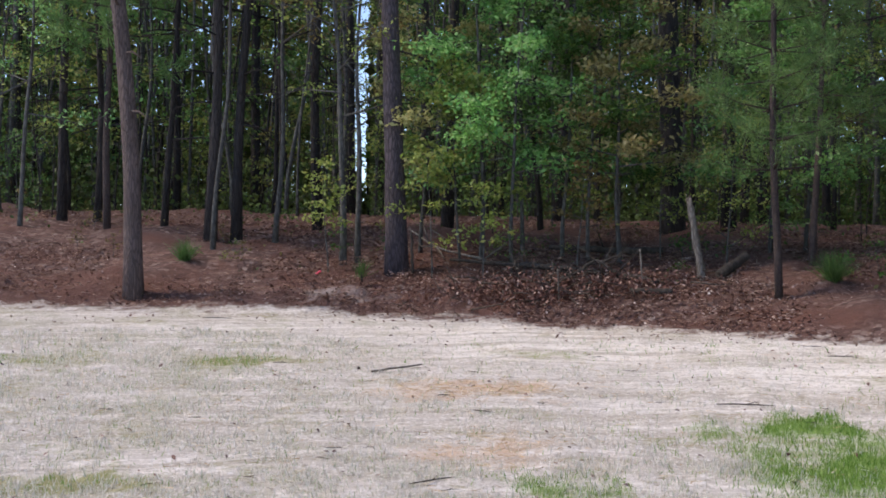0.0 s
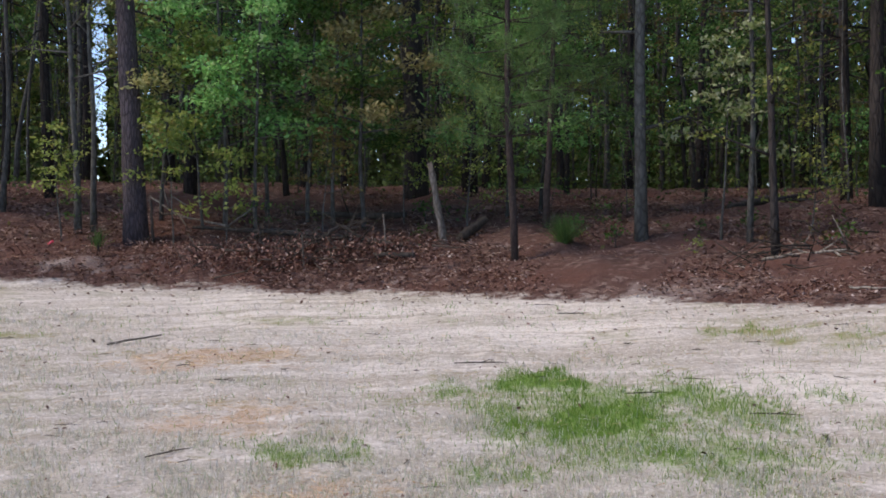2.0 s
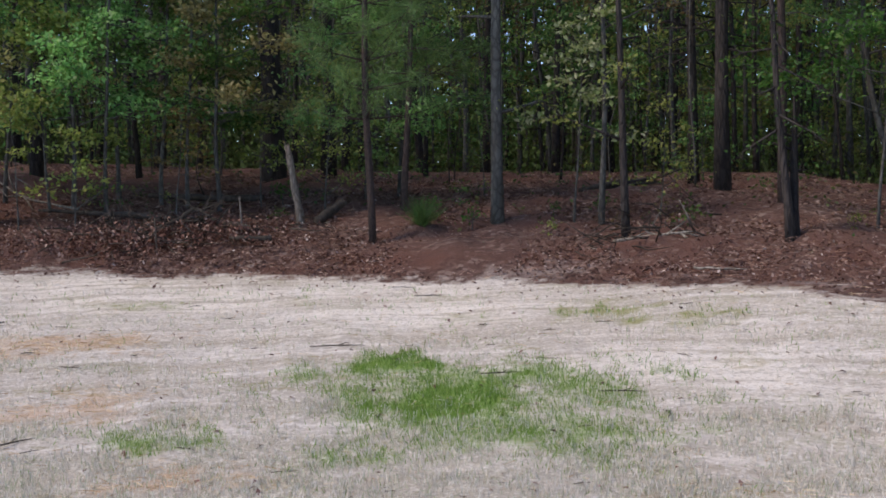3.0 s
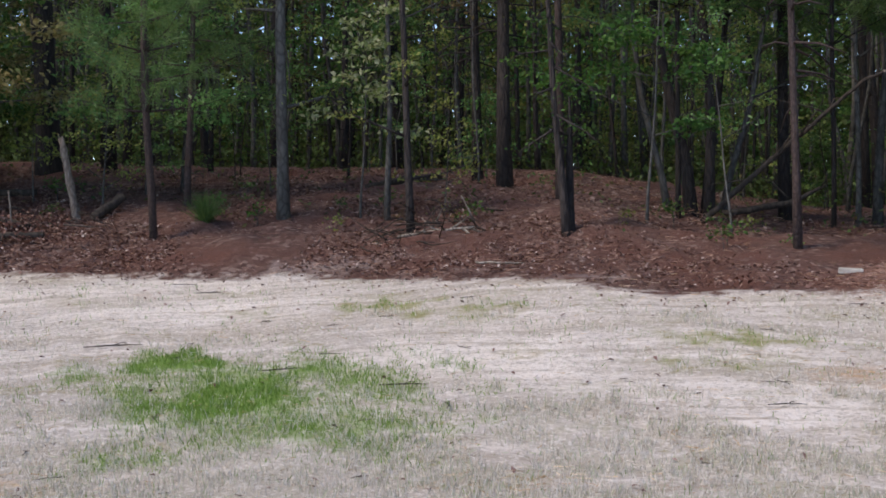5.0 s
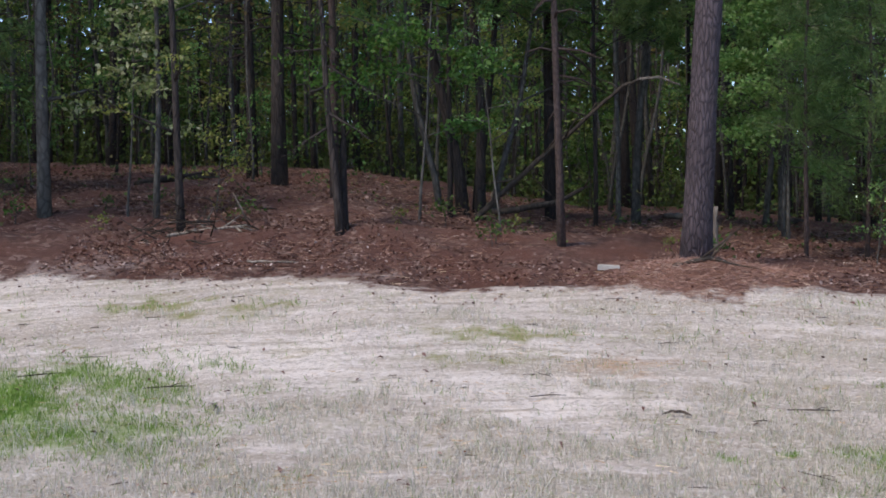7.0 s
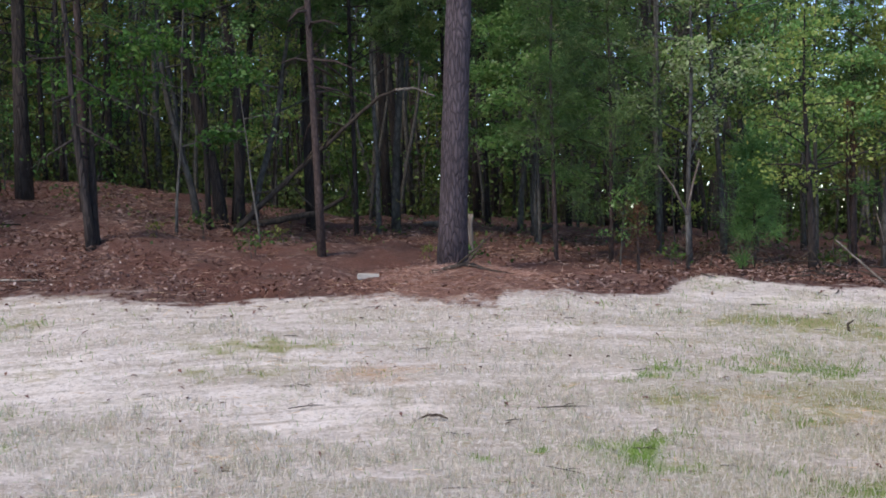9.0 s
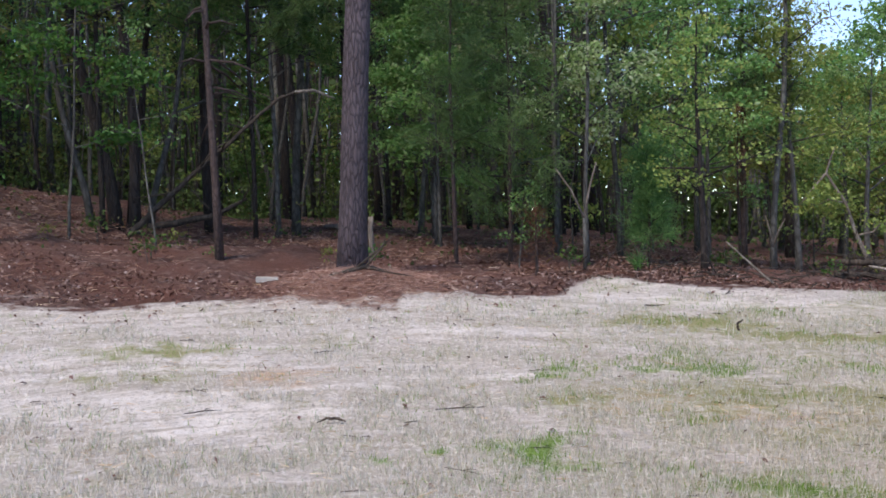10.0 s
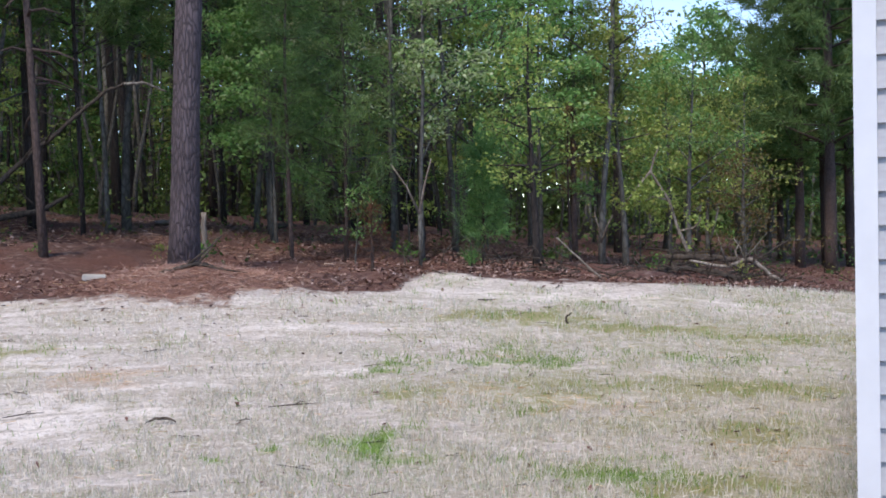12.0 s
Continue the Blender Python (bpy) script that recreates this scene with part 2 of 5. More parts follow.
    olive_m = wobble(wobble(tsep.outputs[1], midn, .8), dash, .8)
    sand = mixed(nt, ramp(nt, olive_m, [(.15, (0, 0, 0)), (.7, (.9, .9, .9))]), sand, ramp(nt, fine, [(.35, (.2, .2, .075)), (.62, (.38, .36, .16))]))
    green_m = wobble(wobble(sep.outputs[1], midn, .8), dash, .5)
    sand = mixed(nt, ramp(nt, green_m, [(.25, (0, 0, 0)), (.8, (.97, .97, .97))]), sand, ramp(nt, fine, [(.35, (.13, .25, .042)), (.65, (.25, .39, .085))]))
    vor = node(nt, "TexVoronoi", Scale=16.0)
    nt.links.new(v, vor.inputs["Vector"])
    spots = nt.nodes.new("ShaderNodeSeparateColor")
    nt.links.new(vor.outputs["Color"], spots.inputs[0])
    litter = ramp(nt, spots.outputs[0], [(0, (.062, .028, .023)), (.5, (.105, .052, .042)), (.85, (.165, .096, .08)), (1, (.29, .21, .185))])
    red = ramp(nt, fine, [(.3, (.06, .023, .017)), (.55, (.135, .055, .04)), (.8, (.225, .108, .08))])
    floor_c = mixed(nt, ramp(nt, big, [(.4, (0, 0, 0)), (.62, (1, 1, 1))]), red, litter)
    floor_c = mixed(nt, ramp(nt, straw_m, [(.3, (0, 0, 0)), (.7, (.85, .85, .85))]), floor_c, ramp(nt, fine, [(.3, (.15, .07, .053)), (.7, (.34, .195, .155))]))
    earth_m = wobble(wobble(ea.outputs["Fac"], midn, .9), streak, .8)
    floor_c = mixed(nt, ramp(nt, earth_m, [(.3, (0, 0, 0)), (.8, (.75, .75, .75))]), floor_c, (.4, .32, .3))
    wood_m = wobble(wobble(wobble(sep.outputs[0], midn, .7), streak, .8), fine, .4)
    col = mixed(nt, ramp(nt, wood_m, [(.4, (0, 0, 0)), (.66, (1, 1, 1))]), sand, floor_c)
    nt.links.new(col, p.inputs["Base Color"])
    p.inputs["Roughness"].default_value = 0.95
    bumped(nt, p, calc(nt, "ADD", calc(nt, "ADD", fine, streak), calc(nt, "MULTIPLY", midn, 1.5)), 0.7, 0.035)
    return m


# ---- mesh helpers ----
class Geo:
    """Gathers four-cornered faces; one mesh comes out."""

    def __init__(self):
        self.v, self.f, self.n = [], [], 0

    def add(self, v, f):
        self.v.append(np.asarray(v, float).reshape(-1, 3))
        self.f.append(np.asarray(f, int).reshape(-1, 4) + self.n)
        self.n += len(self.v[-1])
        return self

    def mesh(self, name, mat, smooth=True):
        v, f = np.concatenate(self.v), np.concatenate(self.f)
        me = bpy.data.meshes.new(name)
        me.vertices.add(len(v))
        me.vertices.foreach_set("co", v.ravel())
        me.loops.add(f.size)
        me.loops.foreach_set("vertex_index", f.ravel())
        me.polygons.add(len(f))
        me.polygons.foreach_set("loop_start", np.arange(0, f.size, 4))
        me.polygons.foreach_set("use_smooth", np.full(len(f), smooth))
        me.update(calc_edges=True)
        me.materials.append(mat)
        return me


def part(name, geo, mat, parent, label="", smooth=True):
    ob = new(name, geo.mesh(name, mat, smooth))
    ob.parent = parent
    return tagged(ob, label) if label else ob


def tube(geo, pts, radii, seg=8, rough=0.0, rng=None):
    """A tapered limb along points; the ends are closed."""
    pts, radii = np.asarray(pts, float), np.asarray(radii, float)
    pts = np.concatenate([pts[:1], pts, pts[-1:]])
    radii = np.concatenate([[0], radii, [0]])
    tan = np.gradient(pts[1:-1], axis=0)
    tan = np.concatenate([tan[:1], tan, tan[-1:]])
    tan /= np.linalg.norm(tan, axis=1, keepdims=True) + 1e-9
    ref = np.array([1.0, 0.13, 0.0]) if abs(tan[:, 2].mean()) > .6 else np.array([0.05, 0.1, 1.0])
    a = np.cross(tan, ref)
    a /= np.linalg.norm(a, axis=1, keepdims=True) + 1e-9
    b = np.cross(tan, a)
    th = np.linspace(0, 2 * np.pi, seg, endpoint=False)
    ring = a[:, None] * np.cos(th)[None, :, None] + b[:, None] * np.sin(th)[None, :, None]
    r = radii[:, None] * np.ones(seg)
    if rough:
        r = r * (1 + rng.normal(0, rough, r.shape))
    v = (pts[:, None] + ring * r[..., None]).reshape(-1, 3)
    i, j = np.meshgrid(np.arange(len(pts) - 1), np.arange(seg), indexing="ij")
    k = (j + 1) % seg
    f = np.stack([i * seg + j, (i + 1) * seg + j, (i + 1) * seg + k, i * seg + k], -1).reshape(-1, 4)
    return geo.add(v, f)


def unit(v):
    return v / (np.linalg.norm(v, axis=-1, keepdims=True) + 1e-9)


def leaves(geo, at, size, rng, flat=.6, slim=.55):
    """One folded four-cornered blade at each place."""
    at = np.asarray(at, float)
    n = len(at)
    nor = unit(rng.normal(0, 1, (n, 3)) * (1 - flat) + np.array([0, 0, 1.0]) * flat + rng.normal(0, .25, (n, 3)))
    ax = unit(np.cross(nor, rng.normal(0, 1, (n, 3))))
    sd = np.cross(nor, ax)
    s = (size * rng.uniform(.6, 1.35, n))[:, None]
    v = np.stack([at - ax * s * .5, at + sd * s * slim * .5 + nor * s * .1, at + ax * s * .5 - nor * s * .08,
                  at - sd * s * slim * .5 + nor * s * .1], 1)
    return geo.add(v, np.arange(4 * n).reshape(n, 4))


def blades(geo, at, ways, length, width):
    """Thin blades or needles from places along given ways."""
    n = len(at)
    w = unit(ways)
    sd = unit(np.cross(w, np.random.default_rng(n).normal(0, 1, (n, 3)))) * np.reshape(width, (-1, 1))
    tip = at + w * np.reshape(length, (-1, 1))
    v = np.stack([at - sd * .5, at + sd * .5, tip + sd * .12, tip - sd * .12], 1)
    return geo.add(v, np.arange(4 * n).reshape(n, 4))


def thing(name, x, y, label, category, group="", sink=0.0, turn=0.0, z=None):
    ob = new(name)
    p = ground_point(x, y, sink)
    ob.matrix_basis = pose(p.x, p.y, p.z if z is None else z, 0, 0, turn)
    return tagged(ob, label, category, group)


def aside(x, y):
    """The level way to the right, as seen from the yard's middle."""
    d = math.hypot(x, y)
    return np.array([y / d, -x / d, 0])


# ---- the ground: one sheet ----
def build_ground():
    az = np.radians(np.concatenate([np.arange(-180, -34, 4.0), np.arange(-34, 98, .5), np.arange(98, 179, 4.0), [180.0]]))
    d = np.concatenate([np.linspace(.02, 4, 14), np.arange(4.1, 20, .09), np.arange(20, 40, .6), 40 * 1.13 ** np.arange(1, 36)])
    A, D = np.meshgrid(az, d, indexing="ij")
    x, y = D * np.sin(A), D * np.cos(A)
    z = height(x, y)
    deg = np.degrees(A)
    ed = edge_of(deg)
    z = z + np.where(D < 45, .006 * wave(x, y, .45, 3) + .006 * wave(x, y, 2.4, 4), 0)
    in_wood = np.clip((D - ed) * 3, 0, 1) * np.exp(-np.clip(D - 60, 0, None) / 60)
    z = z + in_wood * (.035 * wave(x, y, 1.1, 5) + .05 * wave(x, y, 4, 6))
    V = np.stack([x, y, z], -1)
    na, nd = A.shape
    i, j = np.meshgrid(np.arange(na - 1), np.arange(nd - 1), indexing="ij")
    f = np.stack([i * nd + j, i * nd + j + 1, (i + 1) * nd + j + 1, (i + 1) * nd + j], -1)
    g = Geo().add(V, f)
    me = g.mesh("ground", ground_material())
    wood = .5 + (D - ed + .035 * wave(x, y, 1.5, 7) + .05 * wave(x, y, .4, 8)) * np.where((deg > 64) | (deg < -9), .75, 1.2)
    mound = np.exp(-((x - 9.75) ** 2 + (y - 6.85) ** 2) / .5)
    wood = np.clip(np.maximum(wood, mound * 1.4 * (D > ed - .25)), 0, 1)
    red = np.maximum(np.exp(-((x - 9.6) ** 2 + (y - 6.9) ** 2) / 1.0) * 1.2, patches(RED_STRAW, x, y))
    straw = np.where(wood > .5, red, patches(STRAW_SPOTS, x, y) + .1 * wave(x * .5, y, .8, 22))
    cover = np.stack([wood, green_amount(x, y), np.clip(straw, 0, 1), np.ones_like(wood)], -1)
    c = me.color_attributes.new("cover", "FLOAT_COLOR", "POINT")
    c.data.foreach_set("color", cover.ravel())
    turf = np.stack([np.clip(patches(BARE, x, y) + .12 * wave(x, y, 1.1, 25), 0, 1), np.clip(patches(OLIVE_SPOTS, x, y) + .22 * np.clip((deg - 58) / 14, 0, 1) * (D < ed - .6) + .1 * np.clip((-2 - deg) / 10, 0, 1) + .06 + .12 * wave(x, y, 1.2, 38), 0, 1), turf_amount(x, y), np.ones_like(wood)], -1)
    c = me.color_attributes.new("turf", "FLOAT_COLOR", "POINT")
    c.data.foreach_set("color", turf.ravel())
    earth = me.attributes.new("earth", "FLOAT", "POINT")
    earth.data.foreach_set("value", np.clip(patches(EARTH, x, y), 0, 1).ravel())
    lay = me.attributes.new("lay", "FLOAT_VECTOR", "POINT")
    lay.data.foreach_set("vector", np.stack([A * 10, D + .07 * wave(x, y, 3, 9), 0 * D], -1).ravel())
    tagged(new("ground", me), "pale sandy yard with sparse dry grass rising to leaf litter", "ground", kind="structure")


# patches of cover: bearing, distance, half width in degrees, half depth, strength
GREEN_SPOTS = ((19.3, 8.5, 2.1, .55, 1.5), (17.3, 9.62, 1.8, .36, 1.1), (22.3, 8.9, 2.8, .5, .95), (21.3, 8.65, 8.5, 1.1, .72), (24.2, 7.85, 7.5, .6, .64), (15.7, 7.38, 3.5, .28, .55),
               (12.9, 9.35, 2.3, .33, .5), (5.6, 7.88, 2.6, .4, .6), (56.8, 7.35, 1.4, .16, .85), (63.1, 7.33, 1.9, .3, .95), (63.6, 8.99, 1.7, .15, .75), (70.6, 9.35, 3.8, .2, .55),
               (74.2, 6.5, 3.8, .36, .48), (79.7, 9.53, 2.6, .15, .45))
OLIVE_SPOTS = ((26.8, 11.18, 2, .19, .8), (32.2, 10.8, 2, .22, .8), (45.2, 9.81, 4.6, .15, .7), (42, 9.1, 2, .16, .65), (69.7, 10.87, 2.8, .2, .95), (76.1, 10.54, 3.4, .17, .8),
               (81.2, 8.72, 3.2, .2, .8), (82.3, 7.68, 3.2, .18, .8), (80, 6.43, 4.4, .2, .7), (82.7, 10.51, 4.6, .23, .6), (-16.6, 8.09, 4.6, .15, .8), (-10, 11.9, 2.6, .21, .7),
               (5.1, 12.09, 2.6, .21, .4), (72.3, 8.56, 5.8, .3, .45), (64, 8.51, 2, .16, .65), (-20, 12.2, 3, .2, .5))
STRAW_SPOTS = ((1.1, 10.68, 4.9, .4, .8), (2.7, 8.81, 3.6, .4, .75), (2.3, 10.9, 3.4, .2, .8), (2.3, 8.5, 3, .3, .5), (7.2, 7.07, 3.8, .29, .85), (49.9, 9.06, 2.9, .25, .6),
               (68, 8.41, 4.4, .3, .5), (73.7, 8.15, 4.6, .3, .5), (42.2, 7.53, 1.7, .11, .45), (34.1, 6.64, 5.8, .26, .4), (81.5, 7.23, 3.5, .18, .45))
BARE = ((31, 9.55, 7, .55, 1), (6.4, 12.3, 9.5, .7, 1), (18.7, 11.4, 8.7, .7, .95), (11.8, 10.7, 8.7, .2, .75), (47.5, 8.18, 6, .45, 1), (35, 9, 5, .55, .8),
        (47, 6.89, 4.4, .3, .7), (-14.6, 8.41, 7.5, .3, .95), (4.7, 13.3, 8.7, .5, 1), (-13, 13.9, 5.8, .5, .7), (59, 10.17, 7, .2, .7), (75, 7.82, 3.5, .2, .55),
        (72.5, 11.8, 12, .4, .8), (1.6, 8.15, 2.3, .3, .7), (46.5, 9.41, 4.4, .26, .8), (42.5, 11, 7, .23, .8), (15.4, 12.42, 7.2, .4, .95), (68, 12.4, 5, .4, .8))
RED_STRAW = ((-14, 16.6, 6, 1.3, .35), (-7, 15.3, 3, .4, .6), (50, 11.8, 4, .6, .4), (62, 13.2, 3, .8, .5))
EARTH = ((-4.5, 15.2, 2.2, .35, .9), (24.5, 12.9, 3.2, .3, .8), (30, 12.3, 4, .25, .5), (10, 14.2, 3, .3, .4), (66, 12.9, 2, .5, .6), (37, 11.8, 4, .25, .5))


def patches(rows, x, y):
    d, az = np.hypot(x, y), np.degrees(np.arctan2(x, y))
    az = az + 1.2 * wave(x, y, .8, 33)
    d = d + .1 * wave(x, y, .55, 34) + .06 * wave(x, y, .25, 35)
    out = np.zeros(np.broadcast(x, y).shape)
    for a, b, w, h, k in rows:
        out = np.maximum(out, k * np.exp(-((az - a) / w) ** 2 - ((d - b) / h) ** 2))
    return out


def green_amount(x, y):
    veil = .1 * np.clip((np.degrees(np.arctan2(x, y)) - 45) / 25, 0, 1)
    return np.clip(patches(GREEN_SPOTS, x, y) + veil + .08 * wave(x, y, 1.3, 31) + .06 * wave(x, y, .5, 32) - .03, 0, 1)


def turf_amount(x, y):
    """How thickly dead grass covers the sand: thick close by, thin on the scraped strip before the wood."""
    d, az = np.hypot(x, y), np.degrees(np.arctan2(x, y))
    far = np.interp(az, [-30, -8, 3, 35, 50, 62, 95], [.7, .55, .25, .3, .5, .62, .72])
    t = far + (1 - far) * np.clip((9.5 - d) / 2.8, 0, 1) * np.interp(az, [-30, -5, 10, 40, 95], [.55, .75, .9, .75, .8])
    t = t + .28 * wave(az * .12, d, .9, 36) + .2 * wave(x, y, .6, 37)
    return np.clip(t - .75 * patches(BARE, x, y), 0, 1) * np.clip((edge_of(az) - d) / .5 + .3, 0, 1)


build_ground()


# ---- trees ----
def trunk_line(rng, base_lean, tall, bend=0.03, n=14):
    h = np.linspace(0, 1, n)
    p = np.outer(h * tall, [0, 0, 1.0]) + np.outer(h * tall, base_lean)
    ph = rng.uniform(0, 6.28, 4)
    p[:, 0] += bend * tall * .12 * (np.sin(h * 7 + ph[0]) - math.sin(ph[0])) + bend * tall * .05 * (np.sin(h * 15 + ph[1]) - math.sin(ph[1]))
    p[:, 1] += bend * tall * .12 * (np.sin(h * 6 + ph[2]) - math.sin(ph[2]))
    p[0, 2] -= .25
    return p


def on_line(p, f):
    k = np.clip(np.asarray(f) * (len(p) - 1), 0, len(p) - 1.001)
    i = k.astype(int)
    return p[i] + (p[i + 1] - p[i]) * (k - i)[..., None]


def puff(geo, at, way, rng, count, length, width):
    """A tuft of needles that sprays from a twig's end."""
    w = np.asarray(way)[None] * .7 + rng.normal(0, .55, (count, 3))
    o = np.asarray(at)[None] + rng.normal(0, .04, (count, 3))
    blades(geo, o, w, length * rng.uniform(.7, 1.2, count), np.full(count, width))


def tall_pine(name, rng, tall, r, lean, mat, label, x, y, stubs=6, crown_from=.55, puffs=64, seg=16, bend=.03, needles=12, nwide=.03):
    tree = thing(name, x, y, label, "tree")
    line = trunk_line(rng, lean, tall, bend, 40 if seg > 10 else 14)
    f = np.linspace(0, 1, len(line))
    rad = r * (1 - .75 * f) * (1 + .35 * np.exp(-f * tall / .35))
    g = Geo()
    tube(g, line, rad, seg, .035, rng)
    crown = Geo()
    dead = []
    for k in range(stubs):
        h = rng.uniform(.12, crown_from)
        p0, a = on_line(line, h), rng.uniform(0, 6.28)
        way = np.array([math.cos(a), math.sin(a), rng.uniform(-.35, .25)])
        ln = rng.uniform(.3, 1.3)
        st = g
        if seg > 9:
            st = Geo()
            dead.append(st)
        tube(st, [p0, p0 + way * ln * .5, p0 + way * ln + [0, 0, -.1]], [.018, .013, .004], 5 if seg > 9 else 3)
    per = max(3, puffs // 8)
    for k in range(per):
        h = crown_from + (1 - crown_from) * (k + .5) / per
        p0, a = on_line(line, h), k * 2.4 + rng.uniform(-.4, .4)
        ln = (1.15 - h) * tall * .28 * rng.uniform(.7, 1.2) + .4
        way = np.array([math.cos(a), math.sin(a), rng.uniform(.05, .45)])
        p1, p2 = p0 + way * ln * .5, p0 + way * ln + [0, 0, .15 * ln]
        tube(g, [p0, p1, p2], [.05, .035, .01], 5 if seg > 9 else 3)
        for q in range(8):
            s = rng.uniform(.45, 1.05)
            at = p0 + way * ln * s + rng.normal(0, .22, 3) * (.4 + ln * .15)
            puff(crown, at, unit(way + rng.normal(0, .5, 3)), rng, needles, .3, nwide)
    trunk = part("trunk", g, mat, tree)
    for st in dead:
        part("dead_branch", st, mat, trunk)
    part("crown", crown, NEEDLE, tree)
    return tree


def broadleaf(name, rng, tall, r, lean, bark_mat, leaf_mat, label, x, y, limbs=12, low=.3, reach=.28, per=40, size=.09, flat=.38,
              bend=.05, spray=.16, group="", rise=(.1, .7), category="tree", fine=True):
    tree = thing(name, x, y, label, category, group)
    line = trunk_line(rng, lean, tall, bend, 16)
    f = np.linspace(0, 1, len(line))
    g, crown, boughs = Geo(), Geo(), []
    tube(g, line, r * (1 - .85 * f) * (1 + .3 * np.exp(-f * tall / .2)), 9 if fine else 6, .03, rng)
    for k in range(limbs):
        h = low + (1 - low) * (k + rng.uniform(0, 1)) / limbs
        p0, a = on_line(line, h), k * 2.4 + rng.uniform(-.5, .5)
        ln = tall * reach * (1.25 - h) * rng.uniform(.6, 1.25)
        way = np.array([math.cos(a), math.sin(a), rng.uniform(*rise)])
        kink = rng.normal(0, .12, 3) * ln
        pts = np.array([p0, p0 + way * ln * .4 + kink * .5, p0 + way * ln * .75 + kink, p0 + way * ln + kink * .6])
        lr = r * (1 - .85 * h) * .4 + .004
        br = g
        if fine:
            br = Geo()
            boughs.append(br)
        tube(br, pts if fine else pts[[0, 1, 3]], [lr, lr * .7, lr * .45, .003] if fine else [lr, lr * .7, .003], 5 if fine else 3)
        spots = [on_line(pts, rng.uniform(.35, 1, per // 2))]
        for q in range(3):
            s0 = on_line(pts, rng.uniform(.3, .9))
            w2 = unit(way + rng.normal(0, .7, 3)) * ln * rng.uniform(.25, .5)
            tw = np.array([s0, s0 + w2 * .5 + rng.normal(0, .03, 3), s0 + w2])
            if fine:
                tube(br, tw, [lr * .4, lr * .28, .002], 4)
            spots.append(on_line(tw, rng.uniform(.3, 1.05, per // 6 + 1)))
        spots = np.concatenate(spots)
        spots = spots + rng.normal(0, 1, spots.shape) * [spray, spray, spray * .4]
        bunch = spots[rng.integers(0, max(1, len(spots) // 5), len(spots))]
        mass = rng.uniform(0, 1, len(spots)) < .78
        spots[mass] = bunch[mass] + rng.normal(0, 1, (mass.sum(), 3)) * size * [1.25, 1.25, .6]
        leaves(crown, spots, size, rng, flat)
    trunk = part("trunk", g, bark_mat, tree)
    for br in boughs:
        part("branch", br, bark_mat, trunk)
    part("crown", crown, leaf_mat, tree)
    return tree


def young_pine(name, rng, tall, r, lean, label, x, y, low=.25, reach=.22, tufts=9, length=.2, mat=SOFT_NEEDLE, whorls=9, width=.008, count=17, group="", bark_mat=RED_BARK):
    tree = thing(name, x, y, label, "tree", group)
    line = trunk_line(rng, lean, tall, .03, 14)
    f = np.linspace(0, 1, len(line))
    g, crown = Geo(), Geo()
    tube(g, line, r * (1 - .88 * f) + .004, 8, .03, rng)
    for k in range(whorls):
        h = low + (1 - low) * (k + .3) / whorls
        for q in range(4):
            p0, a = on_line(line, h), k * .9 + q * 1.57 + rng.uniform(-.4, .4)
            ln = tall * reach * (1.2 - h) * rng.uniform(.6, 1.2)
            way = np.array([math.cos(a), math.sin(a), rng.uniform(-.1, .5)])
            pts = np.array([p0, p0 + way * ln * .5, p0 + way * ln + [0, 0, .12 * ln]])
            tube(g, pts, [r * .3 * (1.1 - h) + .003, .006, .003], 4)
            for s in range(tufts):
                at = on_line(pts, rng.uniform(.3, 1.02)) + rng.normal(0, .06, 3)
                puff(crown, at, unit(way + rng.normal(0, .6, 3)), rng, count, length, width)
    puff(crown, line[-1], (0, 0, 1), rng, 40, length, width)
    part("trunk", g, bark_mat, tree)
    part("crown", crown, mat, tree)
    return tree


def lean_of(x, y, right, back=0.0):
    d = math.hypot(x, y)
    return aside(x, y) * right + np.array([x / d, y / d, 0]) * back


def R(seed):
    return np.random.default_rng(seed)


# the pines that stand at the wood's edge
tall_pine("pine_tree", R(1), 17, .115, lean_of(-4, 14.8, -.022), PINK_BARK, "slender pine with pinkish grey bark at the yard's edge", -3.98, 14.82, bend=.11)
tall_pine("pine_tree", R(2), 19, .145, lean_of(-.65, 16.2, -.027), PINE_BARK, "straight grey-barked pine with plated bark", -.65, 16.21, bend=.01, puffs=90)
tall_pine("pine_tree", R(3), 21, .18, lean_of(3.8, 18.9, -.022), DARK_BARK, "large dark-barked pine within the wood", 3.79, 18.91, bend=.012, puffs=200, nwide=.045)
tall_pine("pine_tree", R(4), 20, .15, lean_of(9.95, 7.27, .05), PINE_BARK, "tall pine with plated purplish bark on a straw mound", 9.95, 7.27, bend=.012, stubs=3)


